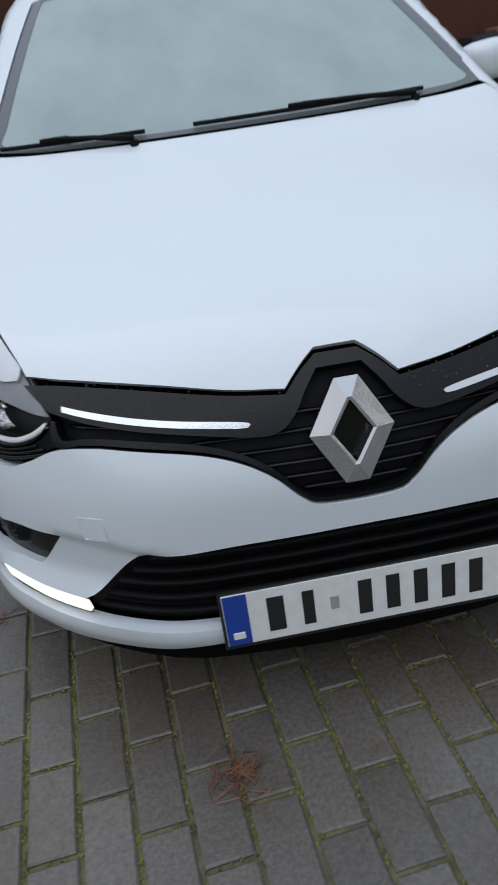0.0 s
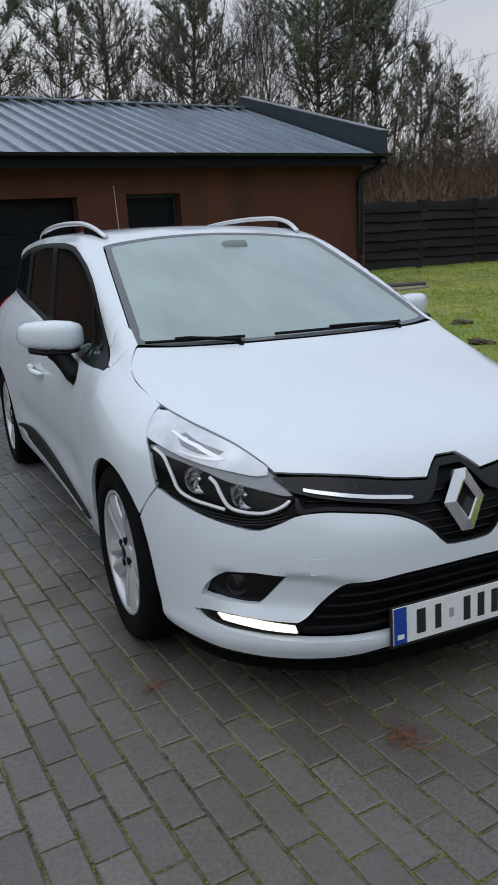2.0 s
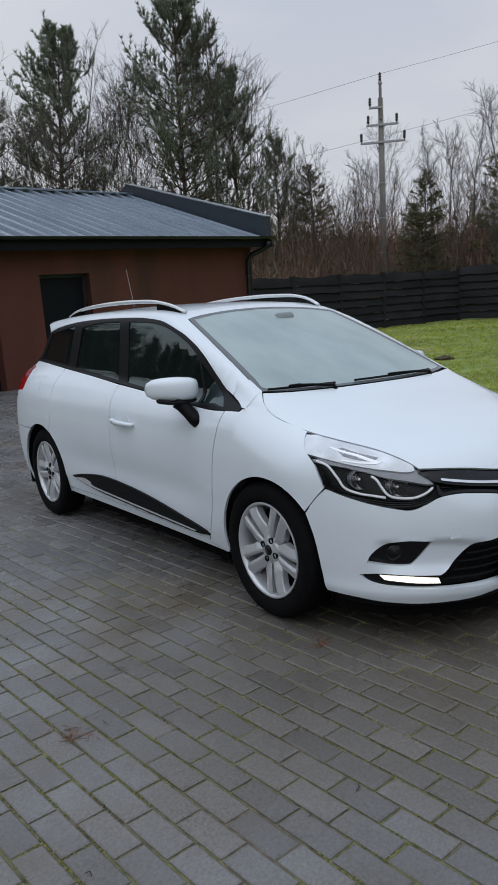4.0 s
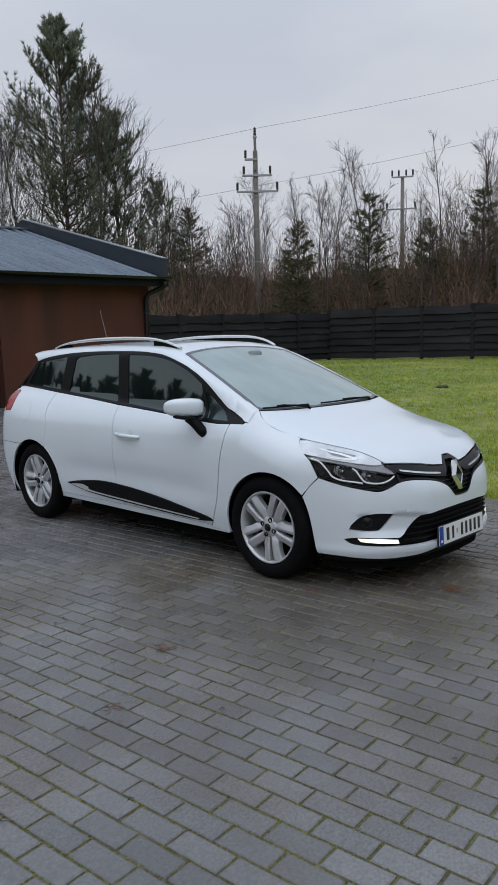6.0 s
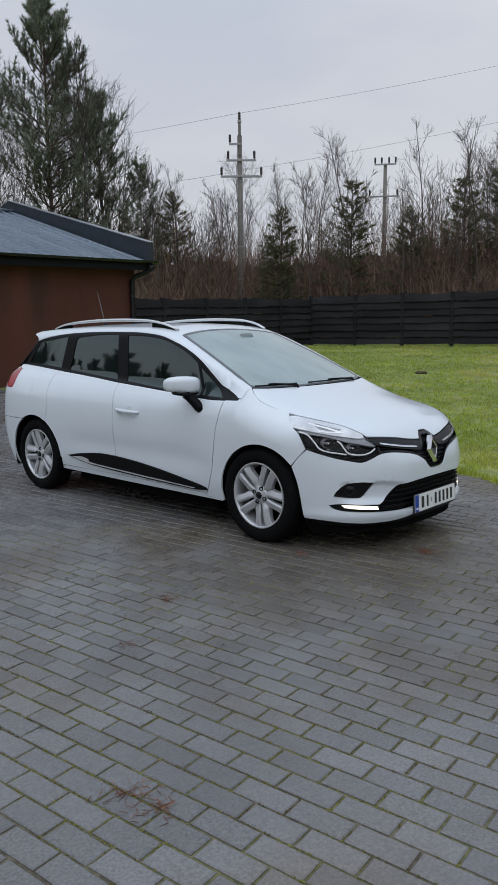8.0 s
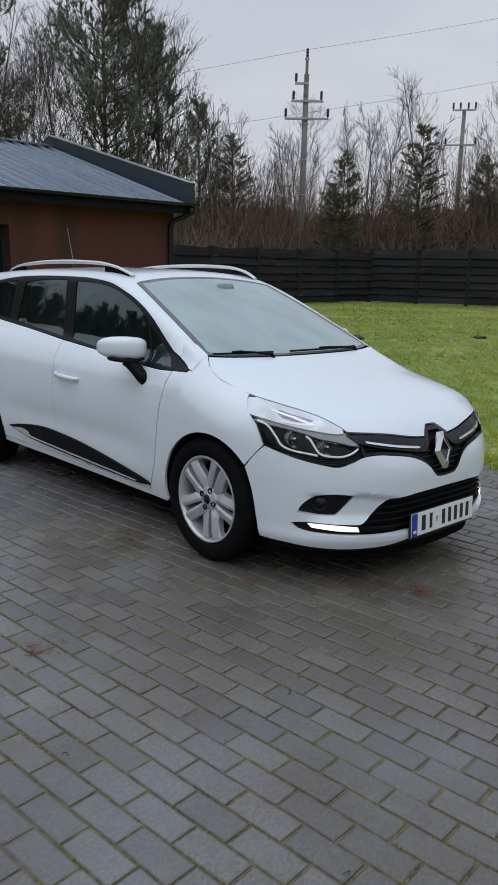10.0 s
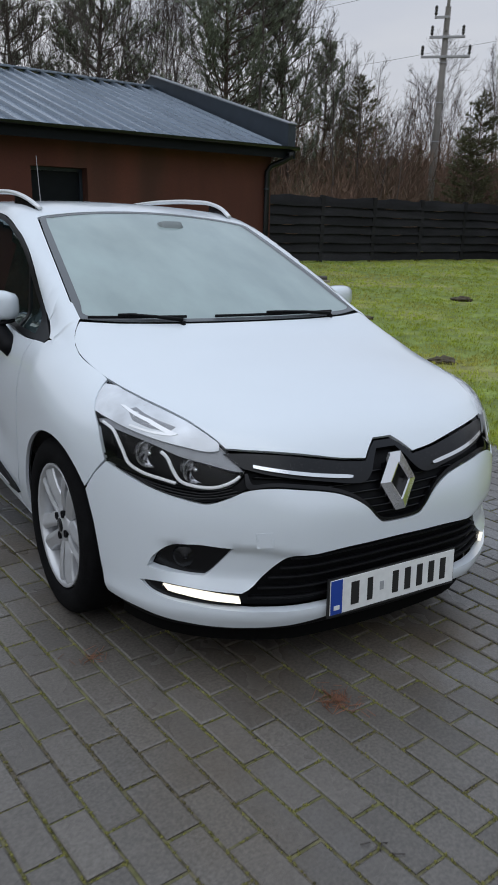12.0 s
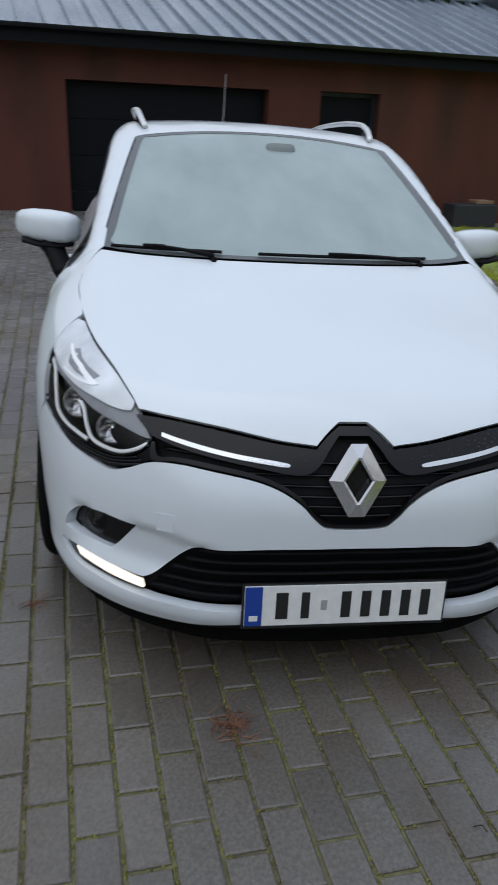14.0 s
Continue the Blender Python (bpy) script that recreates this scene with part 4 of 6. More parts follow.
# Greyer copy of the paint; holds the shade of handle cup and flap gap.
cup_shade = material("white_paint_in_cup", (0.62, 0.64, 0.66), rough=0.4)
for s in (1, -1):
    mirror = thing("door_mirror", "", "")
    mirror.parent = car
    bm = bmesh.new()
    rings = []
    n = 24
    for t, hw, hh, dy in ((0.0, 0.030, 0.034, 0.035), (0.06, 0.062, 0.050, 0.022), (0.2, 0.090, 0.060, 0.008), (0.45, 0.103, 0.064, 0.0), (0.7, 0.098, 0.061, 0.002), (0.88, 0.080, 0.052, 0.010), (0.97, 0.050, 0.036, 0.022), (1.0, 0.022, 0.018, 0.030)):
        ring = []
        for k in range(n):
            a = 2 * math.pi * k / n
            c, d = math.cos(a), math.sin(a)
            ex = 0.72
            ring.append((-(0.745 + 0.250 * t), 0.600 + 0.075 * t + dy + hw * 0.62 * math.copysign(abs(c) ** ex, c), 0.998 + 0.010 * t + hh * math.copysign(abs(d) ** ex, d) * (1.0 if d > 0 else 0.92)))
        rings.append(ring)
    blob(bm, rings, n)
    if s < 0:
        bmesh.ops.scale(bm, vec=(-1, 1, 1), verts=bm.verts)
    bmesh.ops.recalc_face_normals(bm, faces=bm.faces)
    part("mirror_cap", bm, paint, mirror, "white mirror cap", smooth=True)
    bm = bmesh.new()
    rings = []
    for t, hw, z in ((0.0, 0.060, 0.946), (0.3, 0.082, 0.937), (0.7, 0.076, 0.941), (1.0, 0.046, 0.953)):
        rings.append([(-(0.772 + 0.19 * t), 0.633 + hw * math.cos(2 * math.pi * k / 12) * 0.75, z + 0.012 * math.sin(2 * math.pi * k / 12)) for k in range(12)])
    blob(bm, rings, 12)
    if s < 0:
        bmesh.ops.scale(bm, vec=(-1, 1, 1), verts=bm.verts)
    bmesh.ops.recalc_face_normals(bm, faces=bm.faces)
    part("mirror_foot", bm, black_matt, mirror, smooth=True)
    bm = bmesh.new()
    tube(bm, [(-s * x, y, z) for x, y, z in ((0.865, 0.630, 0.945), (0.845, 0.615, 0.925), (0.825, 0.59, 0.89), (0.808, 0.565, 0.855), (0.79, 0.553, 0.835))], [0.046, 0.044, 0.042, 0.044, 0.046], n=14, flat=0.8)
    part("mirror_arm", bm, black_matt, mirror, smooth=True)
    bm = bmesh.new()
    box(bm, (0.16, 0.006, 0.09), pose(-s * 0.865, 0.70, 1.0), bevel=0.002)
    part("mirror_glass", bm, chrome, mirror)
    # roof rail
    rail = thing("roof_rail", "", "")
    rail.parent = car
    q = from_top(np.array([(-0.497, 1.10), (-0.513, 1.20), (-0.527, 1.35), (-0.537, 1.6), (-0.543, 1.9), (-0.540, 2.2), (-0.532, 2.45), (-0.520, 2.62), (-0.508, 2.74)]))
    rise = (0.010, 0.026, 0.043, 0.050, 0.050, 0.046, 0.037, 0.024, 0.006)
    ctrl = [(p[0], p[1], p[2] + h) for p, h in zip(q, rise)]
    ys = np.linspace(ctrl[0][1], ctrl[-1][1], 36)
    fx, fz = spline([c[1] for c in ctrl], [c[0] for c in ctrl]), spline([c[1] for c in ctrl], [c[2] for c in ctrl])
    bm = bmesh.new()
    tube(bm, [(s * float(fx(y)), y, float(fz(y))) for y in ys], [0.012 + 0.006 * math.sin(math.pi * i / 35) for i in range(36)], n=12, flat=0.72)
    part("rail_bar", bm, rail_silver, rail, "silver roof rail", smooth=True)
    for y0, y1 in ((1.13, 1.36), (2.46, 2.70)):
        yy = np.linspace(y0, y1, 8)
        base = from_top(np.array([(float(fx(y)), y) for y in yy]))
        bm = bmesh.new()
        cols = []
        for y, b in zip(yy, base):
            x = s * float(fx(y))
            cols.append([bm.verts.new((x + d, y, z)) for d, z in ((-0.011, b[2] - 0.004), (-0.009, float(fz(y))), (0.009, float(fz(y))), (0.011, b[2] - 0.004))])
        for a, b in zip(cols, cols[1:]):
            for i in range(3):
                bm.faces.new((a[i], a[i + 1], b[i + 1], b[i]))
        part("rail_foot", bm, black_gloss, rail)
    # door handle
    for yc, zc, nm in ((1.315, 0.770, "door_handle"),):
        handle = thing(nm, "", "")
        handle.parent = car
        p = from_side(np.array([(yc + d, zc + e) for d, e in ((-0.115, -0.004), (-0.10, -0.003), (-0.05, 0.0), (0.0, 0.0), (0.06, 0.001), (0.10, 0.002), (0.118, 0.003))]))
        out = (0.002, 0.018, 0.032, 0.036, 0.034, 0.022, 0.006)
        bm = bmesh.new()
        tube(bm, [(s * (a[0] - o), a[1], a[2]) for a, o in zip(p, out)], [0.008, 0.012, 0.014, 0.0145, 0.015, 0.014, 0.010], n=12, flat=1.0)
        part("grip", bm, paint, handle, smooth=True)
        bm = bmesh.new()
        cap = from_side(np.array([(yc + 0.108, zc + 0.002), (yc + 0.135, zc + 0.004)]))
        tube(bm, [(s * (a[0] - o), a[1], a[2]) for a, o in zip(cap, (0.024, 0.020))], [0.017, 0.015], n=12)
        part("lock_cap", bm, paint, handle, smooth=True)
        cup = skin("cup", [(yc - 0.055, zc, 1), (yc - 0.03, zc + 0.034), (yc + 0.01, zc + 0.036), (yc + 0.05, zc + 0.004, 1), (yc + 0.02, zc - 0.032), (yc - 0.03, zc - 0.03)], from_side, cup_shade, handle, lift=0.0012, depth=0.002, step=0.012)[0]
        if s < 0:
            cup.data.transform(Matrix.Diagonal((-1, 1, 1, 1)))
            cup.data.flip_normals()
flap = skin("fuel_flap", [(2.73 + 0.075 * math.cos(a), 0.875 + 0.085 * math.sin(a)) for a in [2 * math.pi * k / 16 for k in range(16)]], from_side, paint, car, lift=0.0018, depth=0.003, step=0.03)
skin("flap_gap", [(2.73 + 0.078 * math.cos(a), 0.875 + 0.088 * math.sin(a)) for a in [2 * math.pi * k / 16 for k in range(16)]], from_side, cup_shade, car, lift=0.0008, depth=0.0, step=0.03)
aerial = thing("aerial", "", "")
aerial.parent = car
ab = from_top(np.array([(0.0, 2.68)]))[0]
bm = bmesh.new()
lathe(bm, [(0.035, 0.0), (0.03, 0.012), (0.014, 0.03), (0.0, 0.034)], pose(*ab, 0, -90), n=18)
part("base", bm, black_matt, aerial, smooth=True)
bm = bmesh.new()
tube(bm, [(ab[0], ab[1] + 0.01, ab[2] + 0.02), (ab[0] + 0.02, ab[1] + 0.14, ab[2] + 0.32)], [0.0035, 0.0022], n=6)
part("rod", bm, material("wet_grey_aerial", (0.16, 0.16, 0.165), rough=0.25), aerial)
for x0, x1 in ((-0.615, -0.25), (-0.13, 0.47)):
    wiper = thing("wiper", "", "")
    wiper.parent = car
    xs = np.linspace(x0, x1, 14)
    p = from_top(np.stack([xs, 0.116 + 0.22 * xs ** 2], 1))
    bm = bmesh.new()
    tube(bm, p + (0, 0, 0.008), 0.0045, n=6, flat=1.3)
    part("blade", bm, black_matt, wiper)
    mid = p[5] if x0 < -0.3 else p[6]
    piv = from_top(np.array([(x1 - 0.03, 0.085 + 0.22 * x1 ** 2)]))[0]
    bm = bmesh.new()
    tube(bm, [piv + (0, 0, 0.014), (piv + mid) / 2 + (0, 0, 0.018), mid + (0, 0, 0.018)], [0.008, 0.006, 0.005], n=8)
    part("arm", bm, black_matt, wiper, smooth=True)
    bm = bmesh.new()
    lathe(bm, [(0.0, 0.012), (0.010, 0.010), (0.013, -0.01)], pose(*piv, 0, -90), n=14)
    part("pivot_cap", bm, black_matt, wiper)
    bm = bmesh.new()
    box(bm, (0.075, 0.014, 0.012), pose(*(mid + (0, 0, 0.016))), bevel=0.005)
    part("blade_clip", bm, black_matt, wiper)

# ---- what shows of the cabin ----
trim_dark = material("dark_cabin_trim", (0.045, 0.046, 0.05), rough=0.7, vary=0.2, scale=12)
cloth = material("grey_seat_cloth", (0.07, 0.07, 0.075), rough=0.9, vary=0.2, scale=40, bump=0.2, bump_scale=500)
bm = bmesh.new()
box(bm, (1.26, 0.62, 0.20), pose(0, 0.62, 0.83, -6), bevel=0.07, segments=3)
part("dashboard", bm, trim_dark, car, smooth=True)
bm = bmesh.new()
box(bm, (1.3, 2.6, 0.05), pose(0, 1.9, 0.34), bevel=0.01)
part("cabin_floor", bm, trim_dark, car)
for x, y in ((-0.34, 1.25), (0.34, 1.25), (-0.36, 2.1), (0.36, 2.1)):
    seat = thing("seat", "", "")
    seat.parent = car
    seat.matrix_world = pose(x, y, 0)
    for nm, size, at in (("cushion", (0.50, 0.52, 0.16), pose(0, 0, 0.52, -6)), ("backrest", (0.48, 0.13, 0.58), pose(0, 0.30, 0.85, -14)), ("headrest", (0.26, 0.09, 0.17), pose(0, 0.39, 1.20, -10))):
        bm = bmesh.new()
        box(bm, size, at, bevel=0.045, segments=3)
        part(nm, bm, cloth, seat, smooth=True)
bm = bmesh.new()
ring = [(0.34 + 0.18 * math.cos(2 * math.pi * k / 24), 0.86 + 0.06 * math.sin(2 * math.pi * k / 24), 0.92 + 0.17 * math.sin(2 * math.pi * k / 24)) for k in range(25)]
tube(bm, ring, 0.016, n=8, ends=False)
box(bm, (0.15, 0.05, 0.12), pose(0.34, 0.84, 0.92, 20), bevel=0.02)
part("steering_wheel", bm, trim_dark, car, smooth=True)
bm = bmesh.new()
box(bm, (0.23, 0.05, 0.10), pose(0.10, 0.88, 1.19, -10), bevel=0.03, segments=3)
box(bm, (0.13, 0.16, 0.09), pose(0.06, 0.95, 1.285, -22), bevel=0.03)
part("inside_mirror", bm, material("grey_mirror_shell", (0.20, 0.225, 0.23), rough=0.7), car, smooth=True)

# ---- ground ----
moss_joint = material("mossy_joint_sand", (0.125, 0.122, 0.052), rough=0.95, second=(0.115, 0.098, 0.066), second_scale=3, second_at=(0.45, 0.6), vary=0.4, scale=30, bump=0.5, bump_scale=80)
# Brown wet stain before the car, darkened further in place of its shade.
paver_mat = material("wet_concrete_paver", (0.150, 0.148, 0.149), rough=0.27, vary=0.16, scale=1.1, fine=0.22, fine_scale=110, second=(0.124, 0.106, 0.085), second_scale=0.8, second_at=(0.5, 0.7), bump=0.16, bump_scale=240, random_v=0.15, rough_vary=0.12, world_size=True, stain_shade=((-0.95, -0.85, 0.0), 1.7, (0.80, 0.735, 0.65)))
lawn_mat = material("lawn_soil", (0.17, 0.22, 0.045), rough=0.95, second=(0.25, 0.25, 0.08), second_scale=0.5, vary=0.3, scale=3, fine=0.35, fine_scale=40, bump=0.6, bump_scale=30)

GROUND = -0.016  # where the tyres stand


def rise(x, y):
    """The ground's height: level round the car, rising gently away from it."""
    d = math.hypot(x, y)
    return GROUND + (0.0215 * (math.hypot(max(d - 3.0, 0.0), 1.5) - 1.5) if d < 60 else 0.0215 * 55.5 + 0.004 * (d - 60))


bm = bmesh.new()
rad = [0, 1.5, 3, 4, 5, 6, 7, 8.5, 10, 12, 14, 16, 18, 20, 23, 26, 30, 36, 45, 60, 90, 150, 300, 900]
rows = []
for r in rad[1:]:
    rows.append([bm.verts.new((r * math.cos(2 * math.pi * k / 96), r * math.sin(2 * math.pi * k / 96), rise(r, 0) - 0.035)) for k in range(96)])
mid = bm.verts.new((0, 0, GROUND - 0.035))
for k in range(96):
    bm.faces.new((mid, rows[0][k], rows[0][(k + 1) % 96]))
for a, b in zip(rows, rows[1:]):
    for k in range(96):
        bm.faces.new((a[k], b[k], b[(k + 1) % 96], a[(k + 1) % 96]))
ground = tagged(part("ground", bm, lawn_mat, smooth=True), "mown winter lawn that rises towards the woods", "ground", kind="structure")
TURN_P = radians(5.6)
PX, PY, U0, V0 = 0.09925, 0.1995, 0.0662, 0.0197
EDGE, LEFT, NEAR, FAR = 5.0, -9.5, -6.5, 11.25


def paved(u, v):
    """Paving plan to world: u across, v along the rows."""
    c, s = math.cos(TURN_P), math.sin(TURN_P)
    x, y = c * u - s * v, s * u + c * v
    return x, y, rise(x, y)


def lawn_edge(y):
    """Where the paving ends and the lawn begins."""
    return 2.14 + 0.37 * min(max(y, -2.0), 3.6) + 0.05 * math.sin(1.3 * y)


def row_end(v):
    u = 2.5
    for _ in range(12):
        x, y, _z = paved(u, v)
        u += (lawn_edge(y) - x) * 0.8
    return u


def joint_shift(c):
    """Where the cross joints of that row lie."""
    return V0 + (PY / 2 if c % 2 else 0.0)


bm = bmesh.new()
vs = np.arange(NEAR, FAR + 1.2, 0.4)
net = [[bm.verts.new((p[0], p[1], p[2] - 0.0065)) for p in (paved(LEFT + f * (row_end(v) - LEFT), v) for v in vs)] for f in np.linspace(0, 1, 26)]
for a, b in zip(net, net[1:]):
    for k in range(len(vs) - 1):
        bm.faces.new((a[k], b[k], b[k + 1], a[k + 1]))
paving = tagged(part("pavement", bm, moss_joint, smooth=True), "wet grey concrete block paving with mossy joints", "paving", kind="structure")

# ---- garage ----
EAVE_END = (6.66, -0.505, 2.73)
gar = Matrix.Translation((8.64, 11.95, 3.03)) @ pose(0, 0, 0, 0, -1.5, 10) @ Matrix.Scale(1.05, 4) @ Matrix.Translation((-EAVE_END[0], -EAVE_END[1], -EAVE_END[2]))
render_mat = material("brown_render", (0.098, 0.029, 0.018), rough=0.85, vary=0.22, scale=1.2, second=(0.072, 0.026, 0.016), second_scale=1.0, fine=0.14, fine_scale=90, bump=0.35, bump_scale=160, stretch=(1, 1, 0.25))
metal_dark = material("anthracite_sheet", (0.030, 0.040, 0.053), rough=0.4, metal=0.25, vary=0.12, scale=4)
gutter_dark = material("black_gutter_sheet", (0.007, 0.009, 0.012), rough=0.22, spec=0.45, vary=0.1, scale=5)
roof_sheet = material("grey_roof_sheet", (0.23, 0.275, 0.33), rough=0.24, metal=0.6, vary=0.16, scale=0.8, rough_vary=0.14, stretch=(1.5, 0.4, 1))
door_dark = material("anthracite_door", (0.005, 0.007, 0.010), rough=0.5, spec=0.15, vary=0.15, scale=6)
concrete = material("pale_concrete", (0.30, 0.27, 0.22), rough=0.85, vary=0.2, scale=5, fine=0.15, fine_scale=60, second=(0.16, 0.15, 0.10), second_scale=2)
pipe_mat = material("dark_pipe", (0.010, 0.011, 0.013), rough=0.35, spec=0.3)
garage = thing("garage", "brown rendered garage with a dark sheet-metal roof", "garage", gar)
WX0, WX1, WT = -4.9, 6.30, 2.62


def gpart(name, pieces, mat, label="", parent=None, bevel=0.0):
    bm = bmesh.new()
    for size, at in pieces:
        box(bm, size, pose(*at), bevel=bevel)
    ob = part(name, bm, mat, parent or garage, label)
    return ob


# front wall in pieces round its openings
OPEN = ((-3.2, -0.05, 2.09), (0.84, 1.90, 2.11))
edges = [WX0, OPEN[0][0], OPEN[0][1], OPEN[1][0], OPEN[1][1], WX1]
pieces = []
for a, b in ((edges[0], edges[1]), (edges[2], edges[3]), (edges[4], edges[5])):
    pieces.append(((b - a, 0.3, WT), ((a + b) / 2, 0.15, WT / 2)))
for a, b, h in OPEN:
    pieces.append(((b - a, 0.3, WT - h), ((a + b) / 2, 0.15, (WT + h) / 2)))
for piece in pieces:
    gpart("front_wall", [piece], render_mat)
gpart("side_wall", [((0.3, 4.5, WT - 0.12), (WX1 - 0.15, 0.302 + 2.25, WT / 2 - 0.06))], render_mat)
gpart("side_wall", [((0.3, 4.5, WT - 0.12), (WX0 + 0.15, 0.302 + 2.25, WT / 2 - 0.06))], render_mat)
gpart("back_wall", [((WX1 - WX0 - 0.6, 0.3, WT), ((WX0 + WX1) / 2, 4.65, WT / 2))], render_mat)
gd = thing("garage_door", "", "")
gd.parent = garage
for i in range(4):
    gpart("panel", [((3.15, 0.045, 0.515), (-1.625, 0.24, 0.26 + 0.521 * i))], door_dark, parent=gd, bevel=0.006)
sd = thing("side_door", "", "")
sd.parent = garage
gpart("leaf", [((0.94, 0.05, 2.04), (1.37, 0.22, 1.03))], door_dark, parent=sd, bevel=0.005)
gpart("frame", [((0.055, 0.08, 2.1), (0.8705, 0.215, 1.05)), ((0.055, 0.08, 2.1), (1.8695, 0.215, 1.05)), ((0.94, 0.08, 0.055), (1.37, 0.215, 2.0785))], metal_dark, parent=sd)
gpart("handle", [((0.12, 0.02, 0.02), (1.74, 0.17, 1.03))], rail_silver, parent=sd, bevel=0.006)
# roof with standing ribs
EAVE_Z, RUN, UP = 2.70, 4.75, 1.57
pitch = math.degrees(math.atan2(UP, RUN))
slopelen = math.hypot(RUN, UP)
bm = bmesh.new()
prof = []
x = WX0 - 0.3
while x < WX1 + 0.12:
    for dx, h in ((0.0, 0.0), (0.11, 0.0), (0.125, 0.006), (0.145, 0.006), (0.16, 0.0), (0.285, 0.0), (0.300, 0.055), (0.332, 0.055), (0.350, 0.0)):
        prof.append((x + dx, h))
    x += 0.36
lo_row = [bm.verts.new((px, 0.0, h)) for px, h in prof]
hi_row = [bm.verts.new((px, slopelen, h)) for px, h in prof]
for k in range(len(prof) - 1):
    bm.faces.new((lo_row[k], lo_row[k + 1], hi_row[k + 1], hi_row[k]))
roof = part("roof", bm, roof_sheet, garage, "wet grey trapezoid-sheet roof")
roof.matrix_local = pose(0, -0.34, EAVE_Z, pitch)
bm = bmesh.new()
box(bm, (WX1 - WX0 + 0.4, slopelen - 0.1, 0.16), pose((WX0 + WX1) / 2, slopelen / 2 + 0.02, -0.095), bevel=0.004)
deck = part("roof_deck", bm, metal_dark, garage)
deck.matrix_local = pose(0, -0.34, EAVE_Z, pitch)
gpart("ridge_cap", [((WX1 - WX0 + 0.3, 0.22, 0.05), ((WX0 + WX1) / 2, RUN - 0.36, EAVE_Z + UP + 0.035))], roof_sheet, bevel=0.01)
for xr in np.arange(-4.2, 6.0, 0.5):
    gpart("ridge_filler", [((0.10, 0.05, 0.03), (float(xr), RUN - 0.49, EAVE_Z + UP + 0.005))], metal_dark)
# Fascia and soffit take near-black, the deep eave shade put into their colour.
gpart("fascia", [((WX1 - WX0 + 0.5, 0.03, 0.17), ((WX0 + WX1) / 2 + 0.1, -0.345, EAVE_Z - 0.105))], door_dark)
gpart("soffit", [((WX1 - WX0 + 0.4, 0.33, 0.02), ((WX0 + WX1) / 2, -0.165, EAVE_Z - 0.03))], door_dark)
bm = bmesh.new()
half = [(0.075 * math.cos(radians(a)), 0.065 * math.sin(radians(a))) for a in range(180, 361, 18)]
sec = [[bm.verts.new((xx, -0.43 + p, EAVE_Z + 0.030 + q)) for p, q in half] + [bm.verts.new((xx, -0.43 + p * 0.9, EAVE_Z + 0.030 + q * 0.88)) for p, q in half[::-1]] for xx in (WX0 - 0.3, WX1 + 0.36)]
for k in range(len(sec[0])):
    bm.faces.new((sec[0][k], sec[0][(k + 1) % len(sec[0])], sec[1][(k + 1) % len(sec[0])], sec[1][k]))
bm.faces.new(sec[0])
bm.faces.new(sec[1][::-1])
part("gutter", bm, gutter_dark, garage, "dark half-round gutter", smooth=False)
# raised verge
bm = bmesh.new()
pts = [(-0.36, EAVE_Z - 0.10), (-0.36, EAVE_Z + 0.47), (RUN - 0.25, EAVE_Z + UP + 0.30), (RUN + 0.3, EAVE_Z + UP + 0.05), (RUN + 0.3, EAVE_Z + 1.2)]
s0 = [bm.verts.new((WX1 + 0.13, y, z)) for y, z in pts]
s1 = [bm.verts.new((WX1 + 0.34, y, z)) for y, z in pts]
bm.faces.new(s0[::-1])
bm.faces.new(s1)
for k in range(5):
    bm.faces.new((s0[k], s0[(k + 1) % 5], s1[(k + 1) % 5], s1[k]))
part("verge", bm, metal_dark, garage, "raised anthracite sheet verge")
bm = bmesh.new()
d = Vector((0, pts[2][0] - pts[1][0], pts[2][1] - pts[1][1]))
box(bm, (0.26, d.length + 0.04, 0.02), Matrix.Translation((WX1 + 0.235, (pts[1][0] + pts[2][0]) / 2, (pts[1][1] + pts[2][1]) / 2 + 0.014)) @ Matrix.Rotation(math.atan2(d.z, d.y), 4, "X"))
part("verge_cap", bm, material("pale_capping", (0.22, 0.24, 0.26), rough=0.35, metal=0.3, vary=0.3, scale=6), garage)
bm = bmesh.new()
tube(bm, [(6.44, -0.43, EAVE_Z - 0.07), (6.44, -0.42, EAVE_Z - 0.17), (6.38, -0.30, EAVE_Z - 0.24), (6.20, -0.12, EAVE_Z - 0.34), (6.14, -0.065, EAVE_Z - 0.45), (6.13, -0.06, 0.9), (6.13, -0.06, 0.12), (6.16, -0.10, 0.05)], 0.058, n=14)
part("downpipe", bm, pipe_mat, garage, "dark downpipe at the corner", smooth=True)
for z in (0.7, 1.9):
    bm = bmesh.new()
    lathe(bm, [(0.059, -0.02), (0.065, -0.015), (0.065, 0.015), (0.059, 0.02)], pose(6.13, -0.06, z, 0, 90), n=16)
    part("pipe_clip", bm, metal_dark, garage)
drain = placed(new("drain_pipe"), gar)
tagged(drain, "grey drain pipe lying on the slab by the downpipe", "pipe")
bm = bmesh.new()
tube(bm, [(6.15, -0.2, 0.10), (7.35, -0.75, 0.06)], 0.055, n=14)
part("pipe", bm, material("grey_plastic_pipe", (0.10, 0.085, 0.075), rough=0.5), drain, smooth=True)
apron = placed(new("apron_slab"), gar)
tagged(apron, "pale concrete slabs along the garage wall", "slab", kind="structure")
for i in range(9):
    bm = bmesh.new()
    box(bm, (0.49, 0.62, 0.06), pose(2.2 + 0.5 * i, -0.33, 0.006 + 0.004 * (i % 3)), bevel=0.006)
    part("slab", bm, concrete, apron)
bm = bmesh.new()
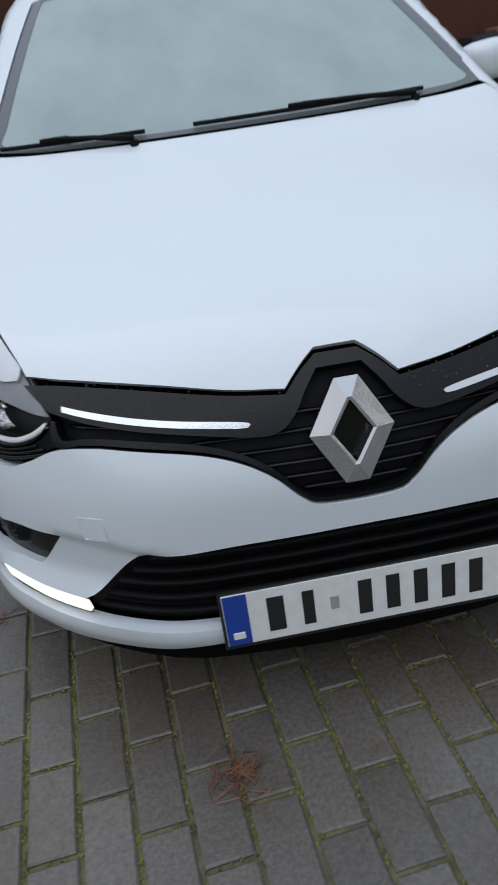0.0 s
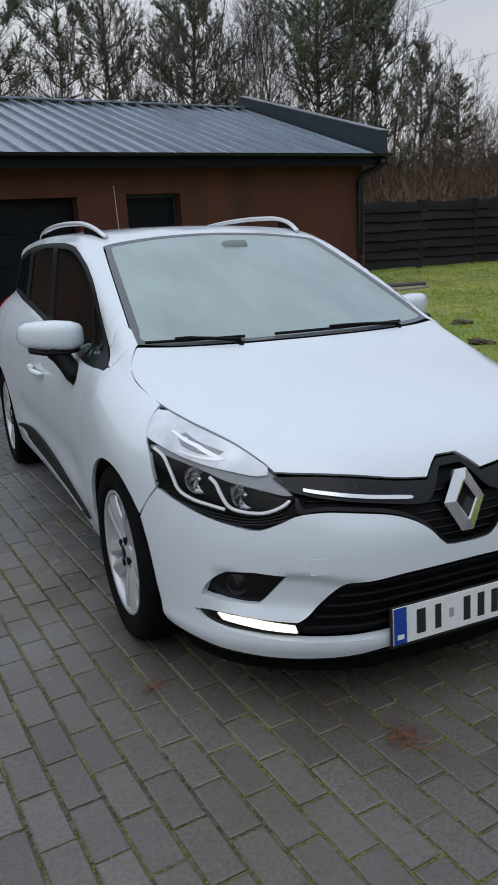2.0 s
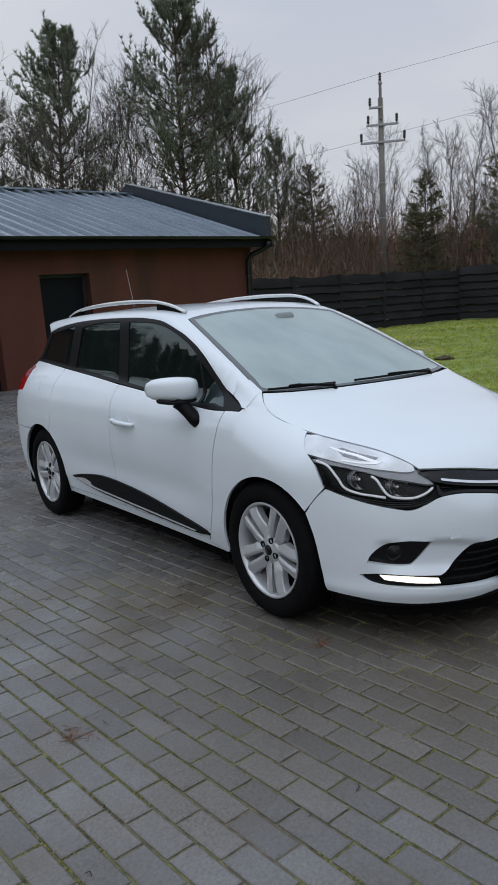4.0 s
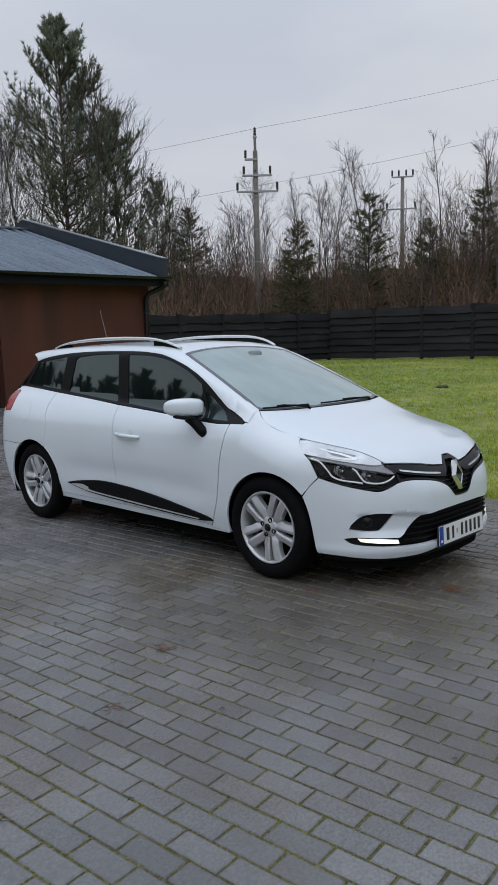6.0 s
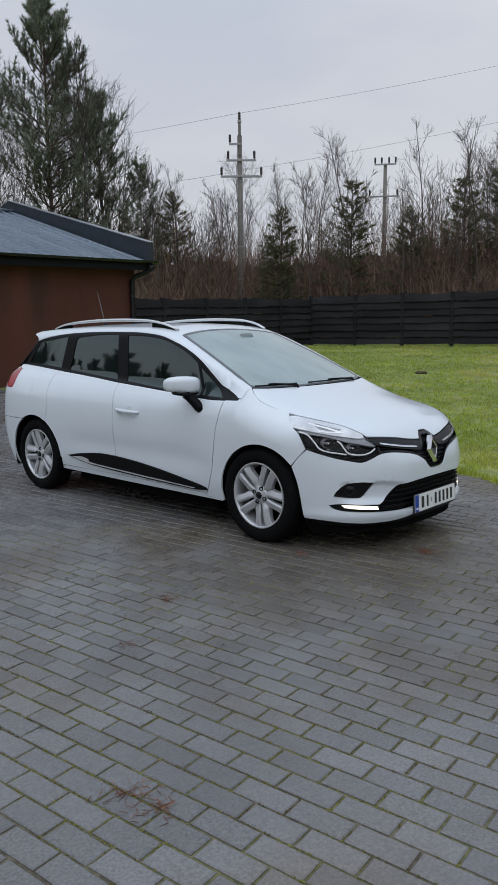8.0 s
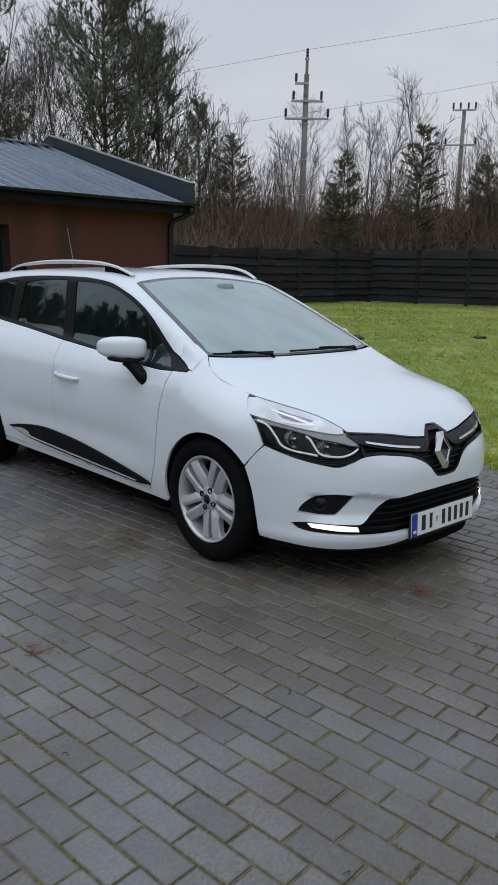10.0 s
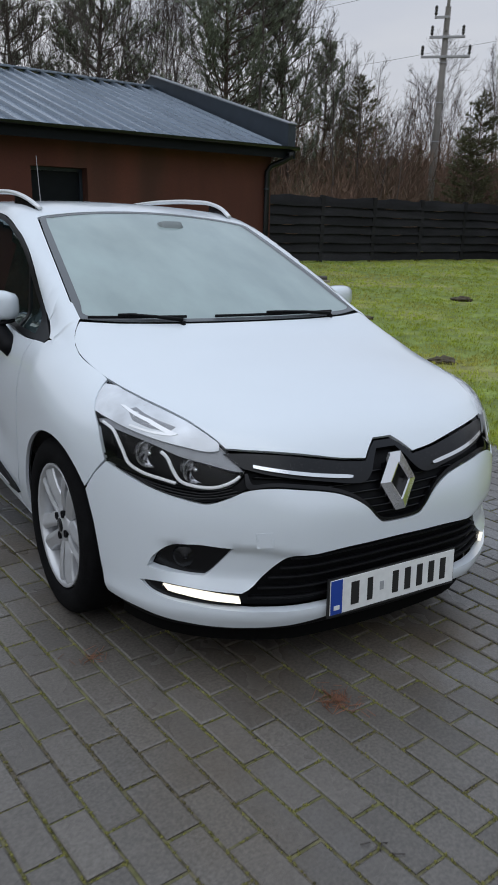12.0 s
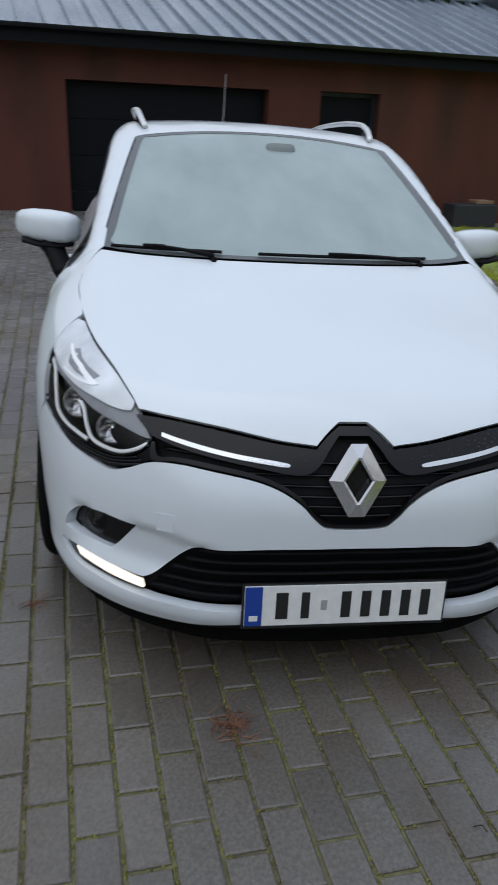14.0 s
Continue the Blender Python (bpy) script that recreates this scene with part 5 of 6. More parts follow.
box(bm, (0.9, 0.9, 0.06), pose(6.75, -0.55, 0.012), bevel=0.006)
part("slab", bm, concrete, apron)
crate = thing("storage_box", "dark grey box with a pale brown lid beside the garage wall", "box", gar)
gpart("box_body", [((0.86, 0.40, 0.38), (3.62, -0.42, 0.235))], material("dark_grey_plastic", (0.028, 0.03, 0.038), rough=0.5, vary=0.15, scale=8), parent=crate, bevel=0.02)
gpart("lid", [((0.34, 0.30, 0.06), (3.82, -0.42, 0.457))], material("pale_brown_board", (0.24, 0.15, 0.10), rough=0.7, vary=0.2, scale=12), parent=crate, bevel=0.012)

# ---- fence ----
fence_mat = material("dark_stained_boards", (0.016, 0.0155, 0.0172), spec=0.2, rough=0.7, vary=0.4, scale=2.5, fine=0.25, fine_scale=40, bump=0.5, bump_scale=25, random_v=0.3, stretch=(0.25, 0.25, 1), world_size=True)
CORNER = Vector((22.1, 17.6, 0))
rng = random.Random(7)


def wavy_board(length, height, r):
    """A board with uneven upper and lower edges, its foot at z = 0."""
    bm = bmesh.new()
    n = 9
    cols = []
    p1, p2 = r.uniform(0, 6), r.uniform(0, 6)
    for i in range(n + 1):
        x = length * i / n
        top = height + 0.026 * math.sin(p1 + 3.1 * x) + r.uniform(-0.02, 0.02)
        bot = -0.02 + 0.012 * math.sin(p2 + 2.3 * x) + r.uniform(-0.006, 0.006)
        cols.append([bm.verts.new((x, y, z)) for y, z in ((-0.075, bot), (-0.045, (bot + top) / 2), (0.0, top), (0.02, top), (0.02, bot))])
    for a, b in zip(cols, cols[1:]):
        for k in range(5):
            bm.faces.new((a[k], b[k], b[(k + 1) % 5], a[(k + 1) % 5]))
    bm.faces.new(cols[0])
    bm.faces.new(cols[-1][::-1])
    return bm


BOARDS = []
for i in range(6):
    bm = wavy_board(2.1, 0.265, rng)
    me = bpy.data.meshes.new("board")
    bm.normal_update()
    bm.to_mesh(me)
    bm.free()
    me.materials.append(fence_mat)
    BOARDS.append(me)


def fence_run(start, end, lift=0.0, tall=1.0):
    run = thing("fence", "weathered dark board fence between posts at the lawn's far edge", "fence", group="fence runs")
    d = (end - start)
    bays = round(d.length / 2.16)
    step = d.length / bays
    ang = math.atan2(d.y, d.x)
    for i in range(bays + 1):
        p = start + d * (i / bays)
        z = rise(p.x, p.y) + lift * i / bays
        bm = bmesh.new()
        box(bm, (0.15, 0.13, 2.03 * tall + 0.1), pose(0, 0, 1.0 * tall - 0.05), bevel=0.012)
        post = part("post", bm, fence_mat, run)
        post.matrix_world = Matrix.Translation((p.x, p.y, z - 0.02)) @ Matrix.Rotation(ang, 4, "Z")
        if i == bays:
            break
        q = start + d * ((i + 1) / bays)
        z2 = rise(q.x, q.y) + lift * (i + 1) / bays
        for k in range(7):
            ob = new("board", BOARDS[rng.randrange(6)])
            ob.parent = run
            ob.matrix_world = Matrix.Translation((p.x, p.y, z + 0.03 + 0.275 * tall * k)) @ Matrix.Rotation(ang, 4, "Z") @ Matrix.Rotation(-math.atan2(z2 - z, step), 4, "Y") @ Matrix.Translation((0.02, rng.uniform(-0.01, 0.01), 0)) @ Matrix.Diagonal((step / 2.12, 1, 1.04 * tall, 1))
    return run


fence_run(Vector((7.0, 17.3, 0)), CORNER)
fence_run(CORNER, Vector((26.2, 4.0, 0)), 0.14, 1.05)

# ---- trees ----
bark = material("grey_brown_bark", (0.075, 0.061, 0.054), rough=0.9, vary=0.3, scale=3, fine=0.2, fine_scale=30)
twig_mat = material("brown_twigs", (0.068, 0.052, 0.047), rough=0.9, random_v=0.3)
birch_bark = material("birch_bark", (0.42, 0.40, 0.37), rough=0.8, second=(0.05, 0.045, 0.04), second_scale=5, second_at=(0.55, 0.62), stretch=(1, 1, 3))
pine_bark = material("pine_bark", (0.085, 0.06, 0.046), rough=0.9, vary=0.3, scale=4)
needles = material("pine_needles", (0.19, 0.215, 0.15), rough=0.6, through_light=0.45, random_v=0.45, vary=0.25, scale=0.6)
spruce_needles = material("spruce_needles", (0.118, 0.118, 0.062), rough=0.7, through_light=0.45, random_v=0.4, vary=0.3, scale=0.8)


class Web:
    """Collects thin tubes and blades for one mesh."""

    def __init__(self):
        self.v, self.f = [], []

    def tube(self, pts, r0, r1, n):
        base = len(self.v)
        m = len(pts)
        for i, p in enumerate(pts):
            d = (pts[min(i + 1, m - 1)] - pts[max(i - 1, 0)]).normalized()
            s = d.orthogonal().normalized()
            w = d.cross(s)
            r = r0 + (r1 - r0) * i / (m - 1)
            for k in range(n):
                a = 2 * math.pi * k / n
                self.v.append(p + r * (math.cos(a) * s + math.sin(a) * w))
        for i in range(m - 1):
            for k in range(n):
                a, b = base + i * n + k, base + i * n + (k + 1) % n
                self.f.append((a, b, b + n, a + n))

    def blade(self, p, q, side):
        b = len(self.v)
        self.v += [p - side, p + side, q]
        self.f.append((b, b + 1, b + 2))

    def mesh(self, name, mat):
        me = bpy.data.meshes.new(name)
        me.from_pydata([tuple(v) for v in self.v], [], self.f)
        me.materials.append(mat)
        return me


def bend(r, start, way, length, n, wander, lift):
    pts, p, d = [start], Vector(start), Vector(way).normalized()
    for _ in range(n):
        d = (d + Vector((r.gauss(0, wander), r.gauss(0, wander), r.gauss(0, wander) + lift))).normalized()
        p = p + d * (length / n)
        pts.append(p)
    return pts


def around(r, d, angle):
    s = d.orthogonal().normalized()
    s.rotate(Matrix.Rotation(r.uniform(0, 2 * math.pi), 3, d))
    return (d * math.cos(angle) + s * math.sin(angle)).normalized()


def bare_tree(seed, height, radius, mat, l1=20, l2=7, l3=5, open_angle=0.6, first=0.25, spread=1.0):
    r = random.Random(seed)
    trunk, crown = Web(), Web()
    stem = bend(r, Vector((0, 0, -0.2)), (r.gauss(0, 0.05), r.gauss(0, 0.05), 1), height, 12, 0.045, 0.03)
    trunk.tube(stem, radius, 0.012, 7)
    for _ in range(l1):
        t = first + (0.97 - first) * r.random() ** 0.8
        i = min(int(t * 12), 11)
        at = stem[i].lerp(stem[i + 1], t * 12 - i)
        d = around(r, (stem[i + 1] - stem[i]).normalized(), r.gauss(open_angle, 0.15))
        ln = height * (1.05 - t) * r.uniform(0.35, 0.6) * spread + 0.5
        b1 = bend(r, at, d, ln, 6, 0.10, 0.10)
        rr = max(0.010, radius * (1 - t) * 0.42)
        crown.tube(b1, rr, 0.008, 4)
        for _ in range(l2):
            t2 = r.uniform(0.25, 1)
            j = min(int(t2 * 6), 5)
            a2 = b1[j].lerp(b1[j + 1], t2 * 6 - j)
            b2 = bend(r, a2, around(r, (b1[j + 1] - b1[j]).normalized(), r.gauss(0.6, 0.15)), ln * r.uniform(0.25, 0.45) + 0.2, 4, 0.08, 0.06)
            crown.tube(b2, max(0.008, rr * 0.4), 0.005, 3)
            for _ in range(l3):
                t3 = r.uniform(0.2, 1)
                m = min(int(t3 * 4), 3)
                a3 = b2[m].lerp(b2[m + 1], t3 * 4 - m)
                b3 = bend(r, a3, around(r, (b2[m + 1] - b2[m]).normalized(), r.gauss(0.6, 0.2)), ln * r.uniform(0.08, 0.18) + 0.12, 2, 0.08, 0.03)
                crown.tube(b3, 0.0058, 0.003, 3)
    return trunk.mesh("trunk", mat), crown.mesh("crown", twig_mat)


def tuft(web, r, p, d, size, count):
    for _ in range(count):
        q = around(r, d, abs(r.gauss(0.55, 0.35)))
        web.blade(p, p + q * size * r.uniform(0.6, 1.1), around(r, q, 1.57) * size * 0.07)


def pine(seed, height, radius, crown_from=0.3, width=0.30, whorls=17, tufts=11, inner=0.34, limbs=5):
    r = random.Random(seed)
    trunk, crown = Web(), Web()
    stem = bend(r, Vector((0, 0, -0.2)), (r.gauss(0, 0.02), r.gauss(0, 0.02), 1), height, 14, 0.018, 0.02)
    trunk.tube(stem, radius, 0.02, 8)
    for w in range(whorls):
        t = crown_from + (0.985 - crown_from) * (w / (whorls - 1)) ** 0.9
        i = min(int(t * 14), 13)
        at = stem[i].lerp(stem[i + 1], t * 14 - i)
        u = (t - crown_from) / (1 - crown_from)
        reach = height * width * ((1 - u) ** 0.62 * min(1, 0.5 + 2.0 * u) * 0.9 + 0.05) * r.uniform(0.8, 1.15)
        for b in range(r.randint(limbs - 1, limbs)):
            a = r.uniform(0, 2 * math.pi)
            up = 0.15 + 0.75 * u
            d = Vector((math.cos(a), math.sin(a), up))
            ln = reach * r.uniform(0.6, 1.15)
            limb = bend(r, at, d, ln, 6, 0.09, 0.07)
            trunk.tube(limb, max(0.012, radius * 0.34 * (1 - 0.6 * u)), 0.008, 4)
            for k in range(tufts):
                t2 = inner + (1 - inner) * (k + r.random()) / tufts
                j = min(int(t2 * 6), 5)
                p = limb[j].lerp(limb[j + 1], t2 * 6 - j)
                side = around(r, (limb[j + 1] - limb[j]).normalized(), r.gauss(0.8, 0.2))
                side = (side + Vector((0, 0, 0.45))).normalized()
                sp = bend(r, p, side, ln * r.uniform(0.10, 0.26) + 0.12, 3, 0.1, 0.12)
                trunk.tube(sp, 0.008, 0.005, 3)
                for m in (1, 2, 3):
                    tuft(crown, r, sp[m], (sp[m] - sp[m - 1]).normalized() + Vector((0, 0, 0.35)), 0.25, 13)
            tuft(crown, r, limb[-1], (limb[-1] - limb[-2]).normalized() + Vector((0, 0, 0.4)), 0.26, 14)
    tuft(crown, r, stem[-1], Vector((0, 0, 1)), 0.4, 24)
    return trunk.mesh("trunk", pine_bark), crown.mesh("crown", needles)


def spruce(seed, height, width):
    r = random.Random(seed)
    trunk, crown = Web(), Web()
    stem = bend(r, Vector((0, 0, -0.1)), (0, 0, 1), height, 8, 0.01, 0.0)
    trunk.tube(stem, height * 0.012, 0.01, 6)
    for _ in range(int(150 * height / 5)):
        u = r.random() ** 0.75
        at = stem[min(int(u * 8), 7)].lerp(stem[min(int(u * 8), 7) + 1], u * 8 - min(int(u * 8), 7))
        a = r.uniform(0, 2 * math.pi)
        ln = width * (1.03 - u) ** 0.65 * r.uniform(0.6, 1.1) + 0.12
        limb = bend(r, at, Vector((math.cos(a), math.sin(a), -0.05 + 0.5 * u)), ln, 4, 0.06, 0.05)
        trunk.tube(limb, 0.012, 0.005, 3)
        for k in range(max(3, int(ln / 0.13))):
            t2 = r.uniform(0.15, 1)
            j = min(int(t2 * 4), 3)
            tuft(crown, r, limb[j].lerp(limb[j + 1], t2 * 4 - j), (limb[j + 1] - limb[j]).normalized(), 0.20, 10)
    tuft(crown, r, stem[-1], Vector((0, 0, 1)), 0.25, 14)
    return trunk.mesh("trunk", pine_bark), crown.mesh("crown", spruce_needles)


def tree_thing(meshes, name, label, group):
    ob = thing(name, label, "tree", group=group)
    for me in meshes:
        c = new(me.name.split(".")[0], me)
        c.parent = ob
    return ob


def plant(source, x, y, turn, size):
    return copy_thing(source, Matrix.Translation((x, y, rise(x, y))) @ Matrix.Rotation(turn, 4, "Z") @ Matrix.Scale(size / source.scale.x, 4))


HOME = (-4.4, -3.1)


def off(az, d):
    return HOME[0] + d * math.sin(radians(az)), HOME[1] + d * math.cos(radians(az))


BARE = [bare_tree(11, 12, 0.085, bark, 22, 8, 5, 0.5, 0.3), bare_tree(12, 12, 0.075, bark, 18, 7, 5, 0.42, 0.35), bare_tree(13, 12, 0.10, bark, 24, 8, 5, 0.7, 0.22),
        bare_tree(14, 12, 0.07, bark, 16, 7, 5, 0.38, 0.4), bare_tree(15, 12, 0.08, birch_bark, 20, 8, 6, 0.55, 0.3), bare_tree(16, 12, 0.07, bark, 14, 6, 6, 0.45, 0.2),
        bare_tree(17, 12, 0.075, bark, 18, 6, 3, 0.55, 0.3, 0.55), bare_tree(18, 12, 0.07, bark, 15, 6, 3, 0.42, 0.4, 0.5), bare_tree(19, 12, 0.075, bark, 18, 6, 4, 0.5, 0.35, 0.6)]
PINE = [pine(21, 14, 0.15, 0.22, 0.35, 26, 12, 0.34), pine(22, 14, 0.13, 0.40, 0.26, 15, 8, 0.45), pine(23, 14, 0.15, 0.20, 0.31, 18, 9, 0.42), pine(24, 14, 0.17, 0.12, 0.36, 26, 16, 0.1, 8)]
SPRUCE = [spruce(31, 6, 1.9), spruce(32, 6, 1.7)]
bare_src = [tree_thing(m, "bare_tree", "bare grey deciduous tree with fine upright twigs" if i != 4 else "bare birch with a white trunk", "bare trees behind the fence") for i, m in enumerate(BARE)]
pine_src = [tree_thing(m, "pine_tree", "dark green pine with an open uneven crown", "pines behind the garage") for m in PINE]
spruce_src = [tree_thing(m, "spruce_tree", "young dark spruce among brown undergrowth", "young spruces") for m in SPRUCE]
rng = random.Random(5)
# pines: bearing, distance, height
first_used = [set(), set(), set()]


def settle(srcs, used, i, x, y, turn, size):
    """Places the source itself first, then copies of it."""
    if i not in used:
        used.add(i)
        srcs[i].matrix_world = Matrix.Translation((x, y, rise(x, y))) @ Matrix.Rotation(turn, 4, "Z") @ Matrix.Scale(size, 4)
        return
    plant(srcs[i], x, y, turn, size)


for az, d, h, i in ((33.2, 37, 14.6, 0), (36.8, 39, 11.6, 2), (39.4, 41, 8.8, 2), (24.5, 40, 14.0, 0), (19.0, 45, 15.5, 1), (15.0, 46, 15, 1), (11.0, 44, 15, 1), (7.0, 41, 15, 2),
                    (-3.0, 43, 15, 1), (-10, 40, 14, 2), (66.8, 44, 12.8, 1), (70.0, 40, 13, 0), (76, 42, 13, 2), (6, 52, 17, 0)):
    x, y = off(az, d)
    settle(pine_src, first_used[1], i, x, y, rng.uniform(0, 6.28), h / 14)
for az, d, h, i in ((49.8, 35.5, 6.0, 0), (54.9, 37.5, 7.4, 1), (59.2, 38, 6.2, 0), (49.4, 36, 4.9, 1), (60.5, 46, 5.5, 0), (53.0, 50, 5.2, 0), (45.0, 52, 5.5, 1), (63.0, 39, 7.6, 1), (65.0, 41, 8.2, 0), (42.0, 41, 7.5, 0), (59.0, 55, 6.5, 1)):
    x, y = off(az, d)
    settle(spruce_src, first_used[2], i, x, y, rng.uniform(0, 6.28), h / 6)
# bare trees in loose rows; the tops follow the skyline
skyline = spline([-20, 0, 15, 27, 35, 40, 44, 48, 52, 56, 60, 63, 68, 80], [17, 17, 18, 16.5, 17, 13.5, 11.5, 12.8, 13.0, 14.2, 14.0, 15.0, 14, 13])
az = -16.0
while az < 79:
    for row, (d0, d1) in enumerate(((34, 40), (42, 50), (53, 66))):
        if rng.random() < (0.85 if az > 38 else 0.44):
            a, d = az + rng.uniform(-0.9, 0.9), rng.uniform(d0, d1)
            if abs(a - 46.8) < 1.0 and d < 42 or abs(a - 57.2) < 1.2 and d < 57:
                continue
            h = (1.4 + d * math.tan(radians(float(skyline(a)))) - 0.8) * (rng.uniform(0.6, 1.0) if a > 38 else rng.uniform(0.72, 1.0))
            x, y = off(a, d)
            settle(bare_src, first_used[0], rng.choice((6, 6, 7, 7, 7, 8, 8, 3, 5, 1) if a > 38 else (0, 1, 1, 2, 3, 3, 4, 5, 5)), x, y, rng.uniform(0, 6.28), h / 12)
    az += 1.55
for az, d, h, i in ((35.6, 36, 12.6, 2), (34.4, 38, 12.0, 0), (27.8, 38, 12.5, 4), (29.4, 41, 12.0, 1), (26.0, 37, 12.5, 5), (30.6, 43, 12.0, 4)):
    x, y = off(az, d)
    settle(bare_src, first_used[0], i, x, y, 0.7 * az, h / 12)
# unseen woods added on the other sides of the yard; they block low skylight
for k in range(84):
    a = 80 + 264 * (k + rng.random()) / 84
    d = rng.uniform(28, 40) if a < 140 else rng.uniform(38, 50)
    if 292 < a < 344:
        continue
    x, y = off(a, d)
    if rng.random() < 0.55:
        plant(pine_src[rng.randrange(3)], x, y, rng.uniform(0, 6.28), rng.uniform(0.6, 0.95))
    else:
        plant(bare_src[rng.randrange(6)], x, y, rng.uniform(0, 6.28), rng.uniform(0.7, 1.0))

for k in range(30):
    a = 300 + 1.5 * k
    top = 10.3 + 0.7 * math.sin(2.1 * k) if a < 327 else 8.7 + 0.5 * math.sin(1.7 * k)
    d = 33 + 5 * ((k * 7) % 5) / 4
    x, y = -0.7 + d * math.sin(radians(a)), 1.2 + d * math.cos(radians(a))
    settle(pine_src, first_used[1], 3, x, y, rng.uniform(0, 6.28), (1.1 - rise(x, y) + d * math.tan(radians(top))) / 14)

# undergrowth: one thicket of thin stems
thicket_mat = material("brown_thicket", (0.135, 0.083, 0.058), rough=0.95, random_v=0.4, vary=0.35, scale=0.25, second=(0.075, 0.066, 0.042), second_scale=0.15)
web = Web()
for k in range(4700):
    a = rng.uniform(-22, 84)
    d = rng.choice((rng.uniform(29, 36), rng.uniform(34, 46), rng.uniform(44, 60)))
    if a < 38:
        d += 4
    x, y = off(a, d)
    if x < CORNER.x + 2.6 + max(0.0, 17.6 - y) * 0.3 and y < 19.9:
        continue
    z = rise(x, y)
    h = rng.uniform(1.8, 4.2) + 3.2 * rng.random() ** 3 + 0.07 * (d - 30) + (1.2 if a > 58 else 0)
    if d < 37:
        h *= 0.62
    if abs(a - 46.8) < 1.25 and d < 42 or abs(a - 57.2) < 1.0 and d < 50 or d < 37 and rng.random() < 0.45:
        continue
    for _ in range(13):
        p = Vector((x + rng.gauss(0, 0.5), y + rng.gauss(0, 0.5), z - 0.1))
        pts = bend(rng, p, (rng.gauss(0, 0.22), rng.gauss(0, 0.22), 1), h * rng.uniform(0.5, 1.15), 3, 0.12, 0.02)
        web.tube(pts, 0.013, 0.005, 3)
        for _ in range(5):
            j = rng.randrange(1, 3)
            q = pts[j].lerp(pts[j + 1], rng.random())
            e = q + around(rng, (pts[j + 1] - pts[j]).normalized(), 0.7) * rng.uniform(0.3, 0.9)
            web.blade(q, e, Vector((0.010, -0.008, 0)))
thicket = tagged(new("undergrowth", web.mesh("undergrowth", thicket_mat)), "brown leafless undergrowth behind the fence", "undergrowth", kind="stuff")

# far woods, a dark uneven line behind everything
far_mat = material("far_woods", (0.085, 0.064, 0.054), rough=1.0, vary=0.4, scale=0.12, fine=0.3, fine_scale=1.2, second=(0.045, 0.05, 0.035), second_scale=0.05, stretch=(1, 1, 0.3))
bm = bmesh.new()
prev = None
n = 2400
for k in range(n + 1):
    a = 2 * math.pi * k / n
    x, y = 95 * math.sin(a), 95 * math.cos(a)
    h = 8.2 + 1.4 * noise.noise(Vector((x * 0.08, y * 0.08, 1))) + 1.6 * noise.noise(Vector((x * 1.9, y * 1.9, 4)))
    cur = (bm.verts.new((x, y, 0)), bm.verts.new((x, y, rise(95, 0) + h)))
    if prev:
        bm.faces.new((prev[0], cur[0], cur[1], prev[1]))
    prev = cur
tagged(part("backdrop", bm, far_mat), "line of distant bare woods", "woods", kind="structure")

# ---- power poles ----
pole_mat = material("grey_concrete_pole", (0.20, 0.185, 0.17), rough=0.85, vary=0.15, scale=2)
steel = material("galvanised_steel", (0.33, 0.33, 0.34), rough=0.5, metal=0.5)
insulator = material("brown_insulator", (0.03, 0.025, 0.024), rough=0.25)


def power_pole(az, d, top_el, arms, turn, label):
    x, y = off(az, d)
    z0 = rise(x, y)
    top = 1.43 + d * math.tan(radians(top_el)) - z0
    ob = thing("power_pole", label, "power pole", Matrix.Translation((x, y, z0)) @ Matrix.Rotation(turn, 4, "Z"), group="power poles")
    body_top = top - 1.1 if len(arms) > 2 else top - 0.5
    bm = bmesh.new()
    tube(bm, [(0, 0, -0.3), (0, 0, body_top * 0.5), (0, 0, body_top)], [0.19, 0.16, 0.125], n=12)
    part("mast", bm, pole_mat, ob, smooth=True)
    if len(arms) > 2:
        bm = bmesh.new()
        tube(bm, [(0.0, -0.14, body_top - 1.0), (0.0, -0.14, top - 0.25)], 0.07, n=8)
        part("top_bracket", bm, pole_mat, ob)
    for drop, x0, x1, pins in arms:
        bm = bmesh.new()
        box(bm, (x1 - x0, 0.10, 0.10), pose((x0 + x1) / 2, -0.16, top - drop), bevel=0.01)
        part("cross_arm", bm, steel, ob)
        for px in pins:
            bm = bmesh.new()
            lathe(bm, [(0.015, 0.0), (0.06, 0.06), (0.075, 0.12), (0.05, 0.16), (0.075, 0.22), (0.06, 0.30), (0.075, 0.36), (0.03, 0.42), (0.0, 0.44)], pose(px, -0.16, top - drop + 0.05, 0, -90), n=10)
            part("insulator", bm, insulator, ob)
    for k in range(4):
        bm = bmesh.new()
        lathe(bm, [(0.185, -0.025), (0.185, 0.025)], pose(0, 0, body_top * (0.3 + 0.16 * k), 0, 90), n=12)
        part("band", bm, steel, ob)
    return Vector((x, y, z0 + top))


t1 = power_pole(46.8, 41, 14.6, ((0.45, -0.1, 0.1, (0.0,)), (1.55, -0.55, 0.1, (-0.5,)), (2.35, -0.7, 0.85, (-0.6, 0.75)), (3.15, -1.0, 1.15, (-0.95, 1.1))), radians(-46), "grey concrete power pole with staggered cross-arms")
t2 = power_pole(57.2, 56, 11.4, ((0.45, -0.75, 0.75, (-0.7, -0.25, 0.25, 0.7)), (2.6, -1.1, 0.9, (-1.05, 0.85))), radians(-57), "grey concrete power pole with a short top arm")
wire_mat = material("power_line", (0.22, 0.22, 0.23), rough=0.5)


